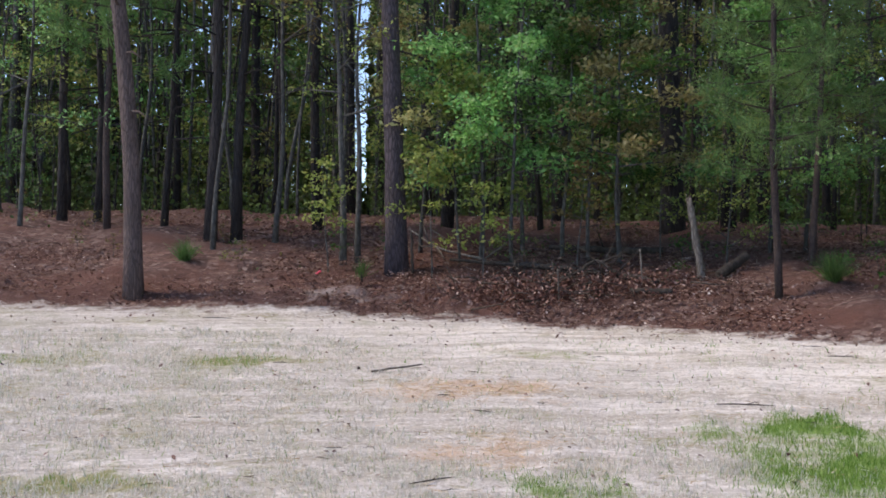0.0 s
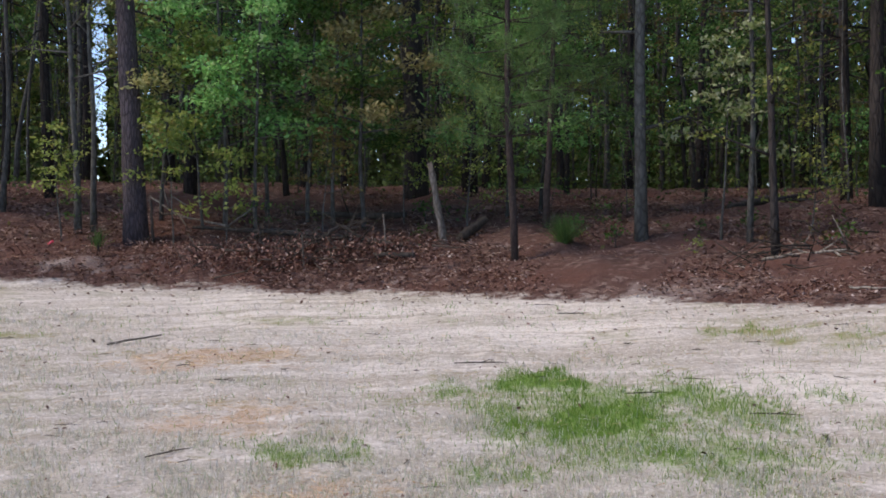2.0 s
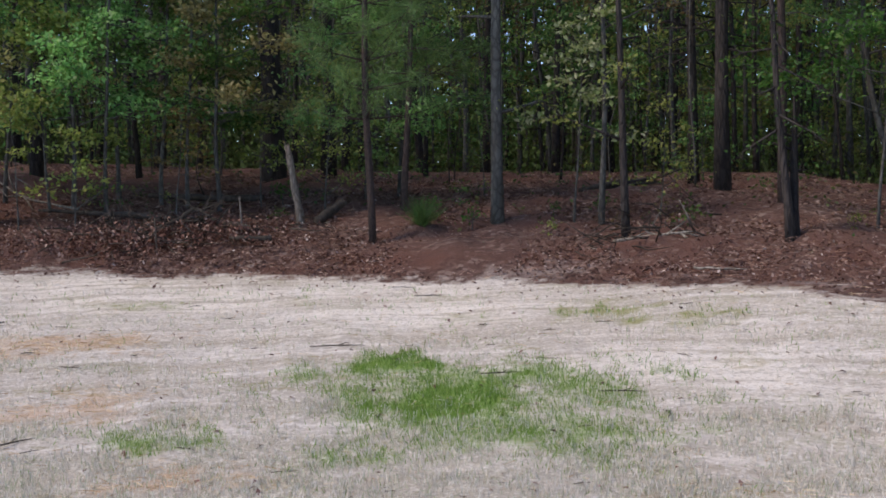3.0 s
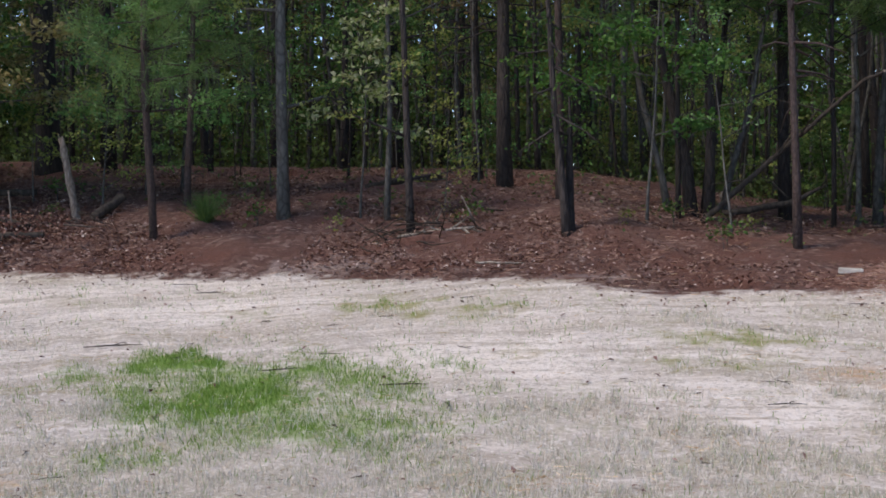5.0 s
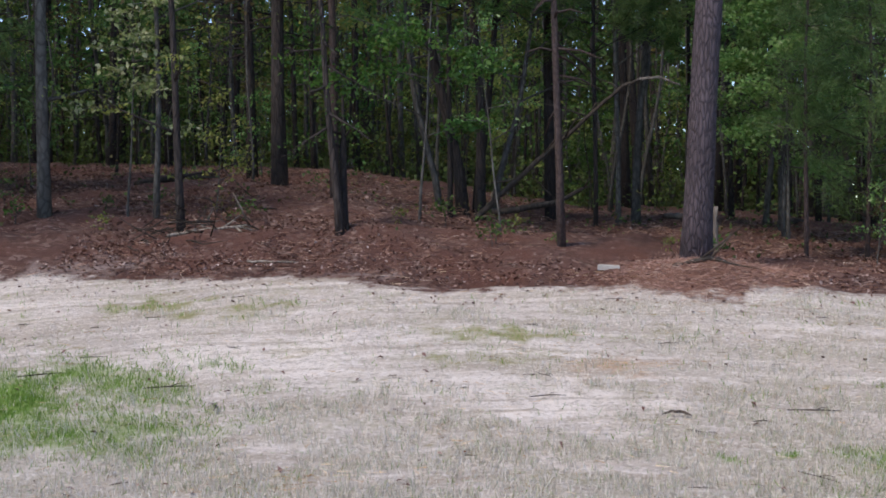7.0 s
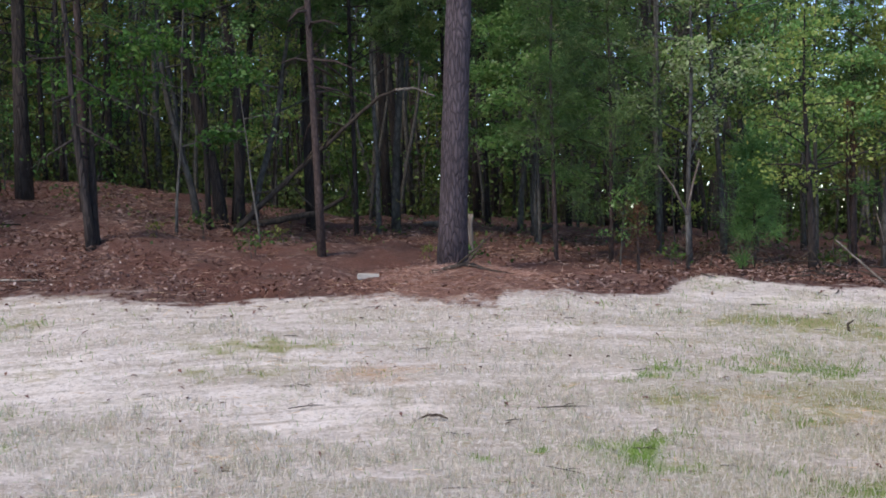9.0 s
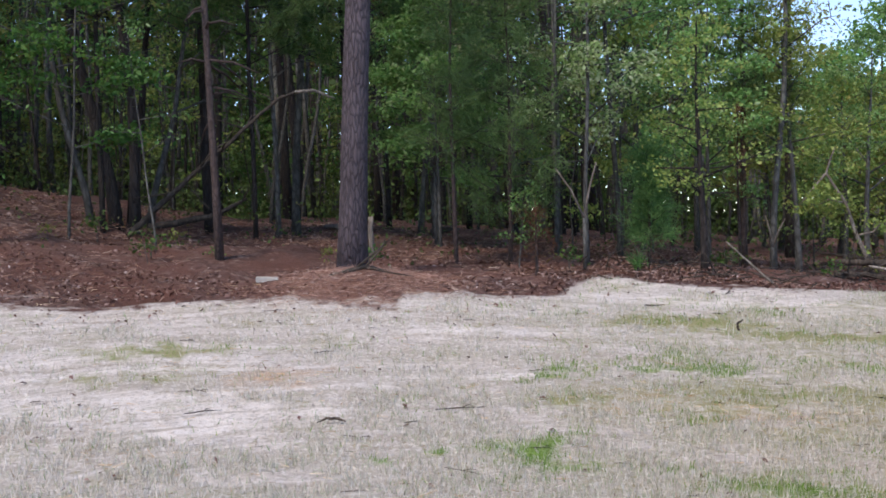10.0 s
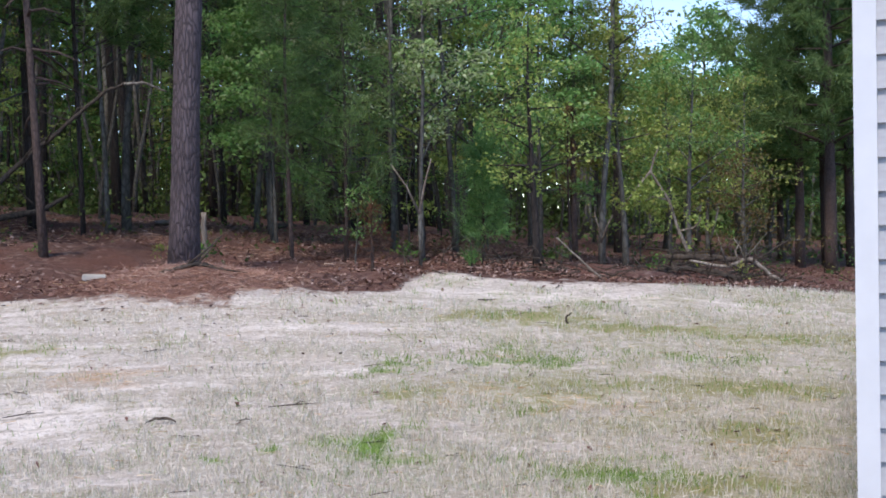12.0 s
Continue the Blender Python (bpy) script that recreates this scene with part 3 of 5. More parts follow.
def scatter_wood():
    """The wood behind: copies of a few grown trees, thinning out with distance."""
    rng = R(77)
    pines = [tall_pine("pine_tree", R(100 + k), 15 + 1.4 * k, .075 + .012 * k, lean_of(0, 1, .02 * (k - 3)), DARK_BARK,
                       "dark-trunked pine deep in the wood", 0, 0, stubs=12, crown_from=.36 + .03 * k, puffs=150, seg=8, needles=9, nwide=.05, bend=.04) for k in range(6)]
    kinds = [("sweetgum_tree", GREEN, 9.5, .06), ("oak_tree", DEEP, 11, .08), ("oak_tree", YELLOW, 8, .05), ("sweetgum_tree", DEEP, 8, .05),
             ("oak_tree", OLIVE, 11, .08), ("young_oak_tree", GREEN, 5.5, .035), ("young_oak_tree", YELLOW, 5, .03), ("sweetgum_tree", GREEN, 7, .045)]
    broad = [broadleaf(n, R(200 + k), h, r, lean_of(0, 1, .04 * (k % 3 - 1)), DARK_BARK if k % 2 else GREY_BARK, m,
                       "slim broadleaf tree with thin spring foliage in the wood", 0, 0, limbs=17, low=.16, reach=.3, per=94, size=.108, spray=.16, bend=.1, rise=(.0, .5), flat=.35, fine=False)
             for k, (n, m, h, r) in enumerate(kinds)]
    bare = [broadleaf("thin_tree", R(260 + k), 9 + k, .032 + .008 * k, lean_of(0, 1, .05 * (k - 1.5)), (GREY_BARK, DARK_BARK, GREY_BARK, DARK_BARK)[k], (OLIVE, DEEP, YELLOW, OLIVE)[k],
                      "thin bare-stemmed tree with few leaves high up", 0, 0, limbs=10, low=.45, reach=.18, per=30, size=.12, spray=.14, bend=.12, flat=.35, fine=False) for k in range(4)]
    low = [broadleaf("shrub", R(240 + k), 1.9 + .5 * k, .018, lean_of(0, 1, .1 * (k - 1)), GREY_BARK, (DEEP, GREEN, YELLOW)[k],
                     "leafy low shrub under the trees", 0, 0, limbs=12, low=.1, reach=.42, per=50, size=.095, spray=.15, category="shrub", flat=.35, fine=False) for k in range(3)]
    slim = [broadleaf("slim_sapling", R(280 + k), 6.5 + .7 * k, .017 + .005 * k, lean_of(0, 1, .06 * (k - 1)), (GREY_BARK, DARK_BARK, GREY_BARK)[k], (LIT_GREEN, YELLOW, GREEN)[k],
                      "slim crooked sapling with a few leaf sprays", 0, 0, limbs=11, low=.22, reach=.17, per=26, size=.08, spray=.1, bend=.16, flat=.55, rise=(-.1, .5), fine=False, category="sapling") for k in range(3)]
    spots = []

    def place(models, tops, count, near, far, gap, group, keep_off, power=.8):
        made = tries = 0
        first = set()
        while made < count and tries < count * 40:
            tries += 1
            az = rng.uniform(-36, 97)
            d = near + (far - near) * rng.uniform(0, 1) ** power + float(np.interp(az, AZ_K, EDGE)) - 12
            x, y = d * math.sin(radians(az)), d * math.cos(radians(az))
            k = int(rng.integers(len(models)))
            s = rng.uniform(.85, 1.15) * min(1.05, max(.66, d / 29))
            if keep_off(az, d, tops[k] * s) or any((x - a) ** 2 + (y - b) ** 2 < gap ** 2 for a, b in spots):
                continue
            spots.append((x, y))
            p = ground_point(x, y)
            m = pose(p.x, p.y, p.z, 0, 0, rng.uniform(0, 360)) @ Matrix.Diagonal((s, s, s, 1))
            tagged(models[k], group=group)
            if k in first:
                copy_thing(models[k], m)
            else:
                first.add(k)
                models[k].matrix_basis = m
            made += 1

    def clear(az, d, tall):
        """A thin place in the wood, and the open sky over the low trees beside the house."""
        return (-4.65 < az < -3.85 and d < 80) or (72 < az < 90 and tall > .9 + d * .1) or (az > 70 and d < 19) or (40 < az < 62 and d < 20)

    place(pines, [15, 16.4, 17.8, 19.2, 20.6, 22], 165, 18, 62, 1.1, "pines of the wood", lambda az, d, tall: clear(az, d, tall) or 67 < az < 91)
    place(bare, [9, 10, 11, 12], 190, 17.5, 50, .6, "thin trees of the wood", clear)
    place(broad, [9.5, 11, 8, 8, 12, 5.5, 5, 7], 200, 17, 56, .7, "broadleaf trees of the wood", clear)
    place(slim, [5, 5.6, 6.2], 80, 15.8, 26, .45, "slim stems between the trees", clear, 1.0)
    place(low, [2, 2.5, 3], 105, 18, 60, .6, "shrubs under the trees", clear, 1.0)


scatter_wood()


def far_woods():
    """The leafy depth of the wood, too far off to tell its trees apart."""
    rng = R(88)
    n = 330000
    az = rng.uniform(-40, 97, n)
    d = rng.uniform(42, 80, n)
    x, y = d * np.sin(np.radians(az)), d * np.cos(np.radians(az))
    h = 19 * rng.uniform(0, 1, n) ** 1.05
    thick = .62 + .4 * wave(az, h * 2.5, 9, 89) + .35 * wave(az, h * 2.5, 2.2, 90) + np.exp(-h / 4)
    keep = rng.uniform(0, 1, n) < (thick * 1.1 + .06) * np.interp(az, [55, 66, 72, 97], [1, .45, .45, 1])
    keep &= ~((az > -4.65) & (az < -3.9) & (h > 2.5))
    keep &= ~((az > 73) & (az < 88) & (h > .085 * d))
    p = np.stack([x, y, height(x, y) + h], 1)
    g = Geo()
    leaves(g, p[keep & (h < 7)], .48, rng, .2, .65)
    leaves(g, p[keep & (h >= 7)], .4, rng, .3, .65)
    n = 90000
    az = rng.uniform(-40, 97, n)
    d = rng.uniform(27, 48, n)
    x, y = d * np.sin(np.radians(az)), d * np.cos(np.radians(az))
    h = rng.exponential(1.0, n) * (1 + .5 * wave(az, d, 5, 91)).clip(.2)
    ok = (h < 4) & (rng.uniform(0, 1, n) < np.clip((66 - az) / 20, .2, 1)) & ~((az > -4.9) & (az < -3.7))
    leaves(g, np.stack([x, y, height(x, y) + h], 1)[ok], .15, rng, .3, .6)
    tagged(new("far_woods", g.mesh("far_woods", DIM)), "dim green depth of the distant wood", "woods", kind="stuff")
    # thin stems beyond counting
    g = Geo()
    for k in range(620):
        az, d = radians(rng.uniform(-38, 95)), rng.uniform(27, 58)
        if -4.9 < math.degrees(az) < -3.7:
            continue
        x, y, tall = d * math.sin(az), d * math.cos(az), rng.uniform(5, 15)
        if math.degrees(az) > 72:
            tall = min(tall, .8 + .09 * d)
        z, r, lx, ly = float(height(x, y)), rng.uniform(.025, .085), *rng.normal(0, .05, 2)
        hs = np.array([-.2, tall * .25, tall * .5, tall * .75, tall])
        wob = rng.normal(0, .07, (5, 2))
        tube(g, np.stack([x + lx * hs + wob[:, 0], y + ly * hs + wob[:, 1], z + hs], 1), r * np.array([1.1, .9, .75, .55, .2]), 5)
    tagged(new("far_stems", g.mesh("far_stems", GREY_BARK)), "many thin grey stems deep in the wood", "trees", kind="stuff")
    # low leafy growth on the floor inside the wood
    n = 90000
    az, off = rng.uniform(-30, 92, n), 1.2 + rng.exponential(5.5, n)
    d = edge_of(az) + off
    x, y = d * np.sin(np.radians(az)), d * np.cos(np.radians(az))
    mass = np.clip(wave(x, y, 1.3, 92) * .8 + .5 * wave(x, y, .5, 93) - .25, 0, 1) * np.clip((off - 2.5) / 6, .02, 1)
    ok = rng.uniform(0, 1, n) < mass
    h = rng.uniform(.05, .6, n) * np.clip(mass * 1.6, .25, 1) * np.clip(off / 5, .3, 1.3)
    g = Geo()
    leaves(g, np.stack([x, y, height(x, y) + h], 1)[ok], .065, rng, .45, .6)
    tagged(new("undergrowth", g.mesh("undergrowth", LOW_LEAF)), "low green leafy growth on the wood's floor", "undergrowth", kind="stuff")


far_woods()

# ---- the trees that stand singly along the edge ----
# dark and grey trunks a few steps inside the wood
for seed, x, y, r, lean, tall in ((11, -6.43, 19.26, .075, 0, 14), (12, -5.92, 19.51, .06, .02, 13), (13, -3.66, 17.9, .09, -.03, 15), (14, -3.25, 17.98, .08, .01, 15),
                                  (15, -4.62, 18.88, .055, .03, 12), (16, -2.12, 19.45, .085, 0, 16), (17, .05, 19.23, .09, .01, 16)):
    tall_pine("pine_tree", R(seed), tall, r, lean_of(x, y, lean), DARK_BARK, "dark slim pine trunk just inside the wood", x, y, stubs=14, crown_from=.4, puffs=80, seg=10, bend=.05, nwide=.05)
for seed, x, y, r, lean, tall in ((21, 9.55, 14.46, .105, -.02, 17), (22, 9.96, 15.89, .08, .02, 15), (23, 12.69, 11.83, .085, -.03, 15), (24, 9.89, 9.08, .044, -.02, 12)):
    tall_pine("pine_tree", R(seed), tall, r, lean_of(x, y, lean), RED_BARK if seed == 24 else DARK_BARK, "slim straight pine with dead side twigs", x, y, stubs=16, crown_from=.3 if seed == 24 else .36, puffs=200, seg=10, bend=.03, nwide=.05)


def sapling(seed, x, y, tall, r, lean, mat, label, bark_mat=GREY_BARK, **more):
    # single saplings stand out as lit: their GREEN becomes the lightened copy
    mat = LIT_GREEN if mat is GREEN else mat
    more["per"], more["size"] = int(more["per"] * (2.3 if y < 9 else 1.8)), more["size"] * (.64 if y < 9 else .72)
    return broadleaf("sapling", R(seed), tall, r, lean_of(x, y, lean), bark_mat, mat, label, x, y, category="sapling", **more)


THIN = dict(limbs=18, low=.2, reach=.25, per=130, size=.115, spray=.13, flat=.6, rise=(-.08, .4))
sapling(31, -1.45, 16.6, 6.5, .05, -.05, YELLOW, "two-stemmed grey sapling with yellowing leaves", limbs=13, low=.28, reach=.26, per=50, size=.09, spray=.2)
sapling(32, -1.25, 16.75, 5.8, .045, .01, OLIVE, "grey sapling stem with sparse olive leaves", limbs=10, low=.35, reach=.26, per=40, size=.09, spray=.2)
sapling(33, .96, 16.09, 5.6, .03, .03, GREEN, "thin pale-stemmed sapling with bright green leaves", **THIN)
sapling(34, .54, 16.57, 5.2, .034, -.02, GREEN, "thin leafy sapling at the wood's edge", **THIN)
sapling(35, .25, 16.4, 3.0, .02, -.05, YELLOW, "low sapling with yellow-green leaves", limbs=12, low=.25, reach=.3, per=80, size=.12, spray=.13, flat=.6)
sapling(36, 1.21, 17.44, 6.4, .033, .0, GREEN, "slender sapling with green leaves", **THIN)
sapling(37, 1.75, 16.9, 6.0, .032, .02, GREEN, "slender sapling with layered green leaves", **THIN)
sapling(38, 2.47, 16.03, 4.2, .036, -.01, BUFF, "sapling with buff-brown spring leaves on level twigs", limbs=18, low=.3, reach=.3, per=110, size=.115, spray=.11, rise=(-.05, .4), flat=.55)
sapling(39, 2.1, 16.6, 5.4, .03, .03, DEEP, "thin sapling with dark green leaves", **THIN)
sapling(40, -.35, 17.2, 5.6, .03, .03, BUFF, "thin sapling with rusty spring leaves", **THIN)
sapling(41, -2.6, 17.6, 7.0, .045, .02, YELLOW, "tall sapling with sparse yellow leaves", limbs=14, low=.42, reach=.3, per=46, size=.1, spray=.26)
sapling(42, -3.4, 16.9, 7.0, .04, .04, OLIVE, "tall sapling with sparse olive leaves", limbs=12, low=.5, reach=.3, per=40, size=.1, spray=.28)
sapling(43, -6.6, 17.8, 6.0, .04, .03, GREEN, "leafy sapling at the wood's edge", limbs=14, low=.3, reach=.3, per=50, size=.1, spray=.26)
sapling(44, -7.4, 18.6, 6.5, .045, 0, YELLOW, "leafy sapling with yellow-green leaves", limbs=14, low=.3, reach=.3, per=50, size=.1, spray=.26)
sapling(45, 3.85, 15.6, 2.2, .014, .05, YELLOW, "knee-high bush of light green leaves", limbs=14, low=.1, reach=.32, per=44, size=.07, spray=.14)
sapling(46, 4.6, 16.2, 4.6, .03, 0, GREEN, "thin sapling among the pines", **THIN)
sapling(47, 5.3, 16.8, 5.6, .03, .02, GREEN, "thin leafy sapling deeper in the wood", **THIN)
for k, (x, y, tall, m) in enumerate(((-.15, 15.9, 1.7, YELLOW), (.55, 15.75, 1.3, YELLOW), (1.85, 15.85, 1.5, OLIVE), (-1.6, 16.0, 1.5, YELLOW), (3.1, 16.4, 1.5, YELLOW), (4.5, 15.6, 1.3, GREEN))):
    sapling(570 + k, x, y, tall, .011, .06 * (k % 3 - 1), m, "knee-high sprig with a few bunched leaves", limbs=8, low=.35, reach=.34, per=26, size=.1, spray=.07, rise=(-.1, .4), flat=.55)
# grey trunk with lichen, and the two stems beside it
sapling(51, 5.78, 14.01, 11, .082, -.012, YELLOW, "grey lichen-spotted trunk with a spray of pale leaves", limbs=12, low=.12, reach=.1, per=64, size=.085, spray=.14, rise=(-.1, .35), bend=.02)
sapling(52, 6.5, 13.2, 2.7, .016, .04, PALE, "slim sapling with large pale yellow-green leaves", limbs=11, low=.45, reach=.36, per=36, size=.115, spray=.07, rise=(-.2, .15), flat=.5)
sapling(53, 6.78, 13.01, 7, .04, 0, OLIVE, "straight thin trunk with sparse olive leaves", limbs=12, low=.3, reach=.16, per=36, size=.09, spray=.16, bend=.03)
sapling(54, 6.71, 12.23, 7.5, .05, -.02, YELLOW, "thin brown trunk with a few yellow leaves", DARK_BARK, limbs=13, low=.06, reach=.13, per=30, size=.085, spray=.16, bend=.03)
sapling(55, 7.5, 12.8, 1.5, .01, .05, YELLOW, "low sapling with yellow-green leaves", limbs=8, low=.2, reach=.35, per=24, size=.08, spray=.1)
sapling(56, 8.03, 10.86, 5.2, .05, -.1, DEEP, "dark leaning trunk hung with dead twigs", DARK_BARK, limbs=26, low=.2, reach=.1, per=12, size=.07, spray=.1, rise=(-.7, .1))
sapling(57, 8.12, 10.95, 1.6, .075, .01, DEEP, "short dark stem beside the leaning trunk", DARK_BARK, limbs=6, low=.4, reach=.3, per=16, size=.07, spray=.1)
for k, (x, y, r, lean, tall) in enumerate(((11.0, 11.95, .085, -.1, 9), (11.2, 11.85, .075, .03, 9), (11.35, 12.1, .06, .13, 8), (10.8, 12.2, .05, -.24, 6), (11.5, 11.9, .05, .2, 5))):
    sapling(60 + k, x, y, tall, r, lean, YELLOW if k % 2 else DEEP, "dark stem of a many-stemmed clump of trees", DARK_BARK if k < 3 else GREY_BARK, limbs=14, low=.3, reach=.24, per=50, size=.1, spray=.22, bend=.12, group="clump of stems")
sapling(66, 9.6, 11.3, 5.2, .02, .05, DEEP, "thin sapling with mid-green leaves", **THIN)
sapling(67, 10.0, 10.2, 2.8, .014, -.1, GREEN, "thin sapling with bare stem", limbs=9, low=.4, reach=.25, per=14, size=.07, spray=.1)
sapling(68, 13.3, 11.06, 7, .042, 0, DEEP, "straight sapling with grey bark", limbs=13, low=.3, reach=.2, per=50, size=.1, spray=.22)
sapling(69, 14.07, 11.35, 9, .068, .075, GREEN, "leaning grey trunk with light bark", limbs=14, low=.3, reach=.2, per=56, size=.1, spray=.24)
sapling(70, 15.37, 9.57, 10, .05, -.06, GREEN, "tall thin grey trunk with bright green leaves", limbs=16, low=.2, reach=.15, per=56, size=.11, spray=.24, bend=.12)
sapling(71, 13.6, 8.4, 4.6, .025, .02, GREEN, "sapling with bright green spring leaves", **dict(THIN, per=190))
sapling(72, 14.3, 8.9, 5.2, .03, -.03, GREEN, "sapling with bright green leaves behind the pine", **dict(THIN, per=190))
sapling(73, 13.43, 6.1, 5.6, .034, 0, PALE, "forked sapling with whitish new leaves", limbs=17, low=.2, reach=.25, per=120, size=.105, spray=.13, rise=(.1, .7), flat=.6)
sapling(74, 14.2, 6.9, 6.4, .04, .02, PALE, "sapling with pale blossom-like new leaves", limbs=18, low=.3, reach=.24, per=120, size=.105, spray=.14, flat=.6)
sapling(75, 15.0, 6.3, 6.8, .045, -.02, GREEN, "leafy sapling with green crown", limbs=16, low=.24, reach=.24, per=70, size=.1, spray=.26)
sapling(76, 13.93, 4.73, 3.2, .05, -.015, YELLOW, "dark-stemmed sapling with yellow-green leaves", DARK_BARK, limbs=15, low=.25, reach=.26, per=60, size=.085, spray=.16, rise=(-.1, .4))
sapling(77, 16.34, 4.52, 8, .05, .0, YELLOW, "tall thin grey trunk with yellowish leaves", limbs=16, low=.3, reach=.14, per=50, size=.1, spray=.22, bend=.1)
sapling(78, 16.9, 4.3, 3.9, .05, -.05, YELLOW, "broad young oak with yellow-green spring leaves", limbs=17, low=.42, reach=.32, per=120, size=.1, spray=.15, flat=.6)
sapling(79, 18.2, 3.6, 3.5, .05, .03, GREEN, "young oak with light green leaves", limbs=15, low=.35, reach=.32, per=80, size=.09, spray=.15, flat=.6)
sapling(81, 19.5, 2.9, 3.3, .04, 0, YELLOW, "thin young tree with small yellow-green leaves", limbs=15, low=.3, reach=.3, per=60, size=.08, spray=.16)
sapling(82, 17.2, 2.6, 1.7, .015, 0, OLIVE, "low olive bush behind fallen limbs", limbs=14, low=.1, reach=.45, per=50, size=.08, spray=.16)
sapling(83, 15.8, 5.3, 5.0, .035, .03, GREEN, "sapling with mid-green leaves", **THIN)
sapling(84, 12.5, 6.6, 1.0, .01, .1, GREEN, "ankle-high sapling with light leaves", limbs=8, low=.2, reach=.4, per=20, size=.07, spray=.08)
sapling(85, 21.5, 4.6, 3.6, .05, 0, YELLOW, "young tree with light yellow-green crown", limbs=15, low=.2, reach=.38, per=110, size=.12, spray=.2)
for k, (x, y, tall) in enumerate(((45.3, 8.0, 8.6), (44, 9.9, 6.6), (42, 5.4, 6.4), (47, 6.4, 6.8), (40, 11.5, 5.6))):
    broadleaf("oak_tree", R(90 + k), tall, .12, lean_of(x, y, 0), GREY_BARK, LIT_GREEN if k < 3 else YELLOW, "distant broad oak with light spring crown against the sky", x, y,
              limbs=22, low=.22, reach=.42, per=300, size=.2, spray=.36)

tall_pine("pine_tree", R(98), 17, .1, lean_of(23.2, 6, 0), DARK_BARK, "sparse dark pine with open boughs against the sky", 23.2, 6.0, stubs=8, crown_from=.3, puffs=70, seg=10)

for k, (x, y, tall, m) in enumerate(((16.6, 8.0, 8.5, GREEN), (17.6, 9.4, 9.0, DEEP), (17.4, 6.9, 8.0, GREEN), (16.2, 10.4, 8.5, GREEN), (18.4, 7.6, 9.0, DEEP))):
    sapling(130 + k, x, y, tall, .05, .02 * (k - 2), m, "tall sapling with layered green foliage", limbs=22, low=.14, reach=.22, per=80, size=.105, spray=.16, bend=.1)

# the leafy screen of young trees between the edge and the far oaks
for k, (x, y, tall, m) in enumerate(((24, 6.6, 4.6, YELLOW), (25.5, 5.4, 4.0, GREEN), (24.5, 4.4, 3.7, YELLOW), (28, 5.6, 4.2, YELLOW), (29, 4.2, 4.1, GREEN),
                                     (27, 7.6, 5.2, GREEN), (31, 3.4, 4.2, GREEN), (22.5, 7.6, 5.6, GREEN))):
    sapling(150 + k, x, y, tall, .05, .02 * (k % 3 - 1), m, "young tree in full spring leaf behind the edge", limbs=18, low=.18, reach=.36, per=110, size=.14, spray=.22, flat=.55)

# young pines with soft green needles
young_pine("young_pine", R(301), 7.5, .05, lean_of(4, 13.8, -.02), "young pine with reddish stem and long soft needles", 4.02, 13.79, low=.19, reach=.16, whorls=17, tufts=10)
young_pine("young_pine", R(302), 6.5, .05, lean_of(4.5, 15, .03), "young pine with soft hanging needles", 4.9, 15.3, low=.28, reach=.2, whorls=13)
young_pine("young_pine", R(303), 4.6, .028, lean_of(12.2, 7.3, .01), "young pine with thin stem and soft needles", 12.16, 7.29, low=.3, reach=.12, whorls=8)
young_pine("young_pine", R(304), 4.2, .028, lean_of(12.9, 7.0, .0), "young pine with dense soft needles", 12.75, 6.85, low=.1, reach=.22, whorls=13)
young_pine("young_pine", R(305), 1.6, .022, lean_of(14.6, 5.7, 0), "waist-high young pine in the litter", 14.3, 5.6, low=.2, reach=.24, whorls=7)
young_pine("young_pine", R(306), 6.5, .05, lean_of(17.5, 5.4, 0), "narrow young pine among the saplings", 16.9, 5.1, low=.25, reach=.12, whorls=14)
young_pine("young_pine", R(307), 9.5, .1, lean_of(23.9, 2.2, 0), "leafy pine with full green crown near the house", 23.9, 2.45, low=.22, reach=.24, whorls=20, tufts=14, length=.24, width=.017, count=26)
young_pine("young_pine", R(308), 9.0, .1, lean_of(23.9, 2.2, 0), "leafy pine with spreading green branches", 24.4, 1.5, low=.22, reach=.24, whorls=20, tufts=14, length=.24, width=.017, count=26)
young_pine("young_pine", R(315), 9.5, .12, lean_of(22, 1.4, -.02), "leafy pine with dark trunk and full crown", 22.4, 1.75, low=.24, reach=.22, whorls=20, tufts=13, length=.24, width=.017, count=26)
young_pine("young_pine", R(316), 9.0, .09, lean_of(25, 3, 0), "leafy pine with open lower trunk", 25.2, 2.05, low=.3, reach=.22, whorls=18, tufts=12, length=.24, width=.017, count=24)
young_pine("young_pine", R(317), 9.5, .035, lean_of(10, 12, 0), "young pine with dark hanging boughs", 10.5, 11.7, bark_mat=DARK_BARK, low=.28, reach=.24, whorls=16, tufts=16, width=.016, count=22)
young_pine("young_pine", R(318), 9.5, .035, lean_of(12, 11, 0), "young pine with dark hanging boughs", 14.4, 10.6, bark_mat=DARK_BARK, low=.26, reach=.24, whorls=16, tufts=16, width=.016, count=22)
young_pine("young_pine", R(309), 4.6, .09, lean_of(26, 3, 0), "pine with spreading green branches", 26.5, 3.1, low=.3, reach=.2, whorls=16, tufts=12, length=.26, width=.018, count=20)
young_pine("young_pine", R(310), 8.5, .035, lean_of(11.4, 9.4, 0), "young pine whose needle boughs hang over the edge", 12.6, 10.9, bark_mat=DARK_BARK, low=.28, reach=.24, whorls=15, tufts=15, width=.014, count=20)
young_pine("young_pine", R(311), 8.5, .06, lean_of(10, 12.5, 0), "young pine with dark needle boughs", 9.2, 12.6, low=.36, reach=.22, whorls=13, tufts=10)
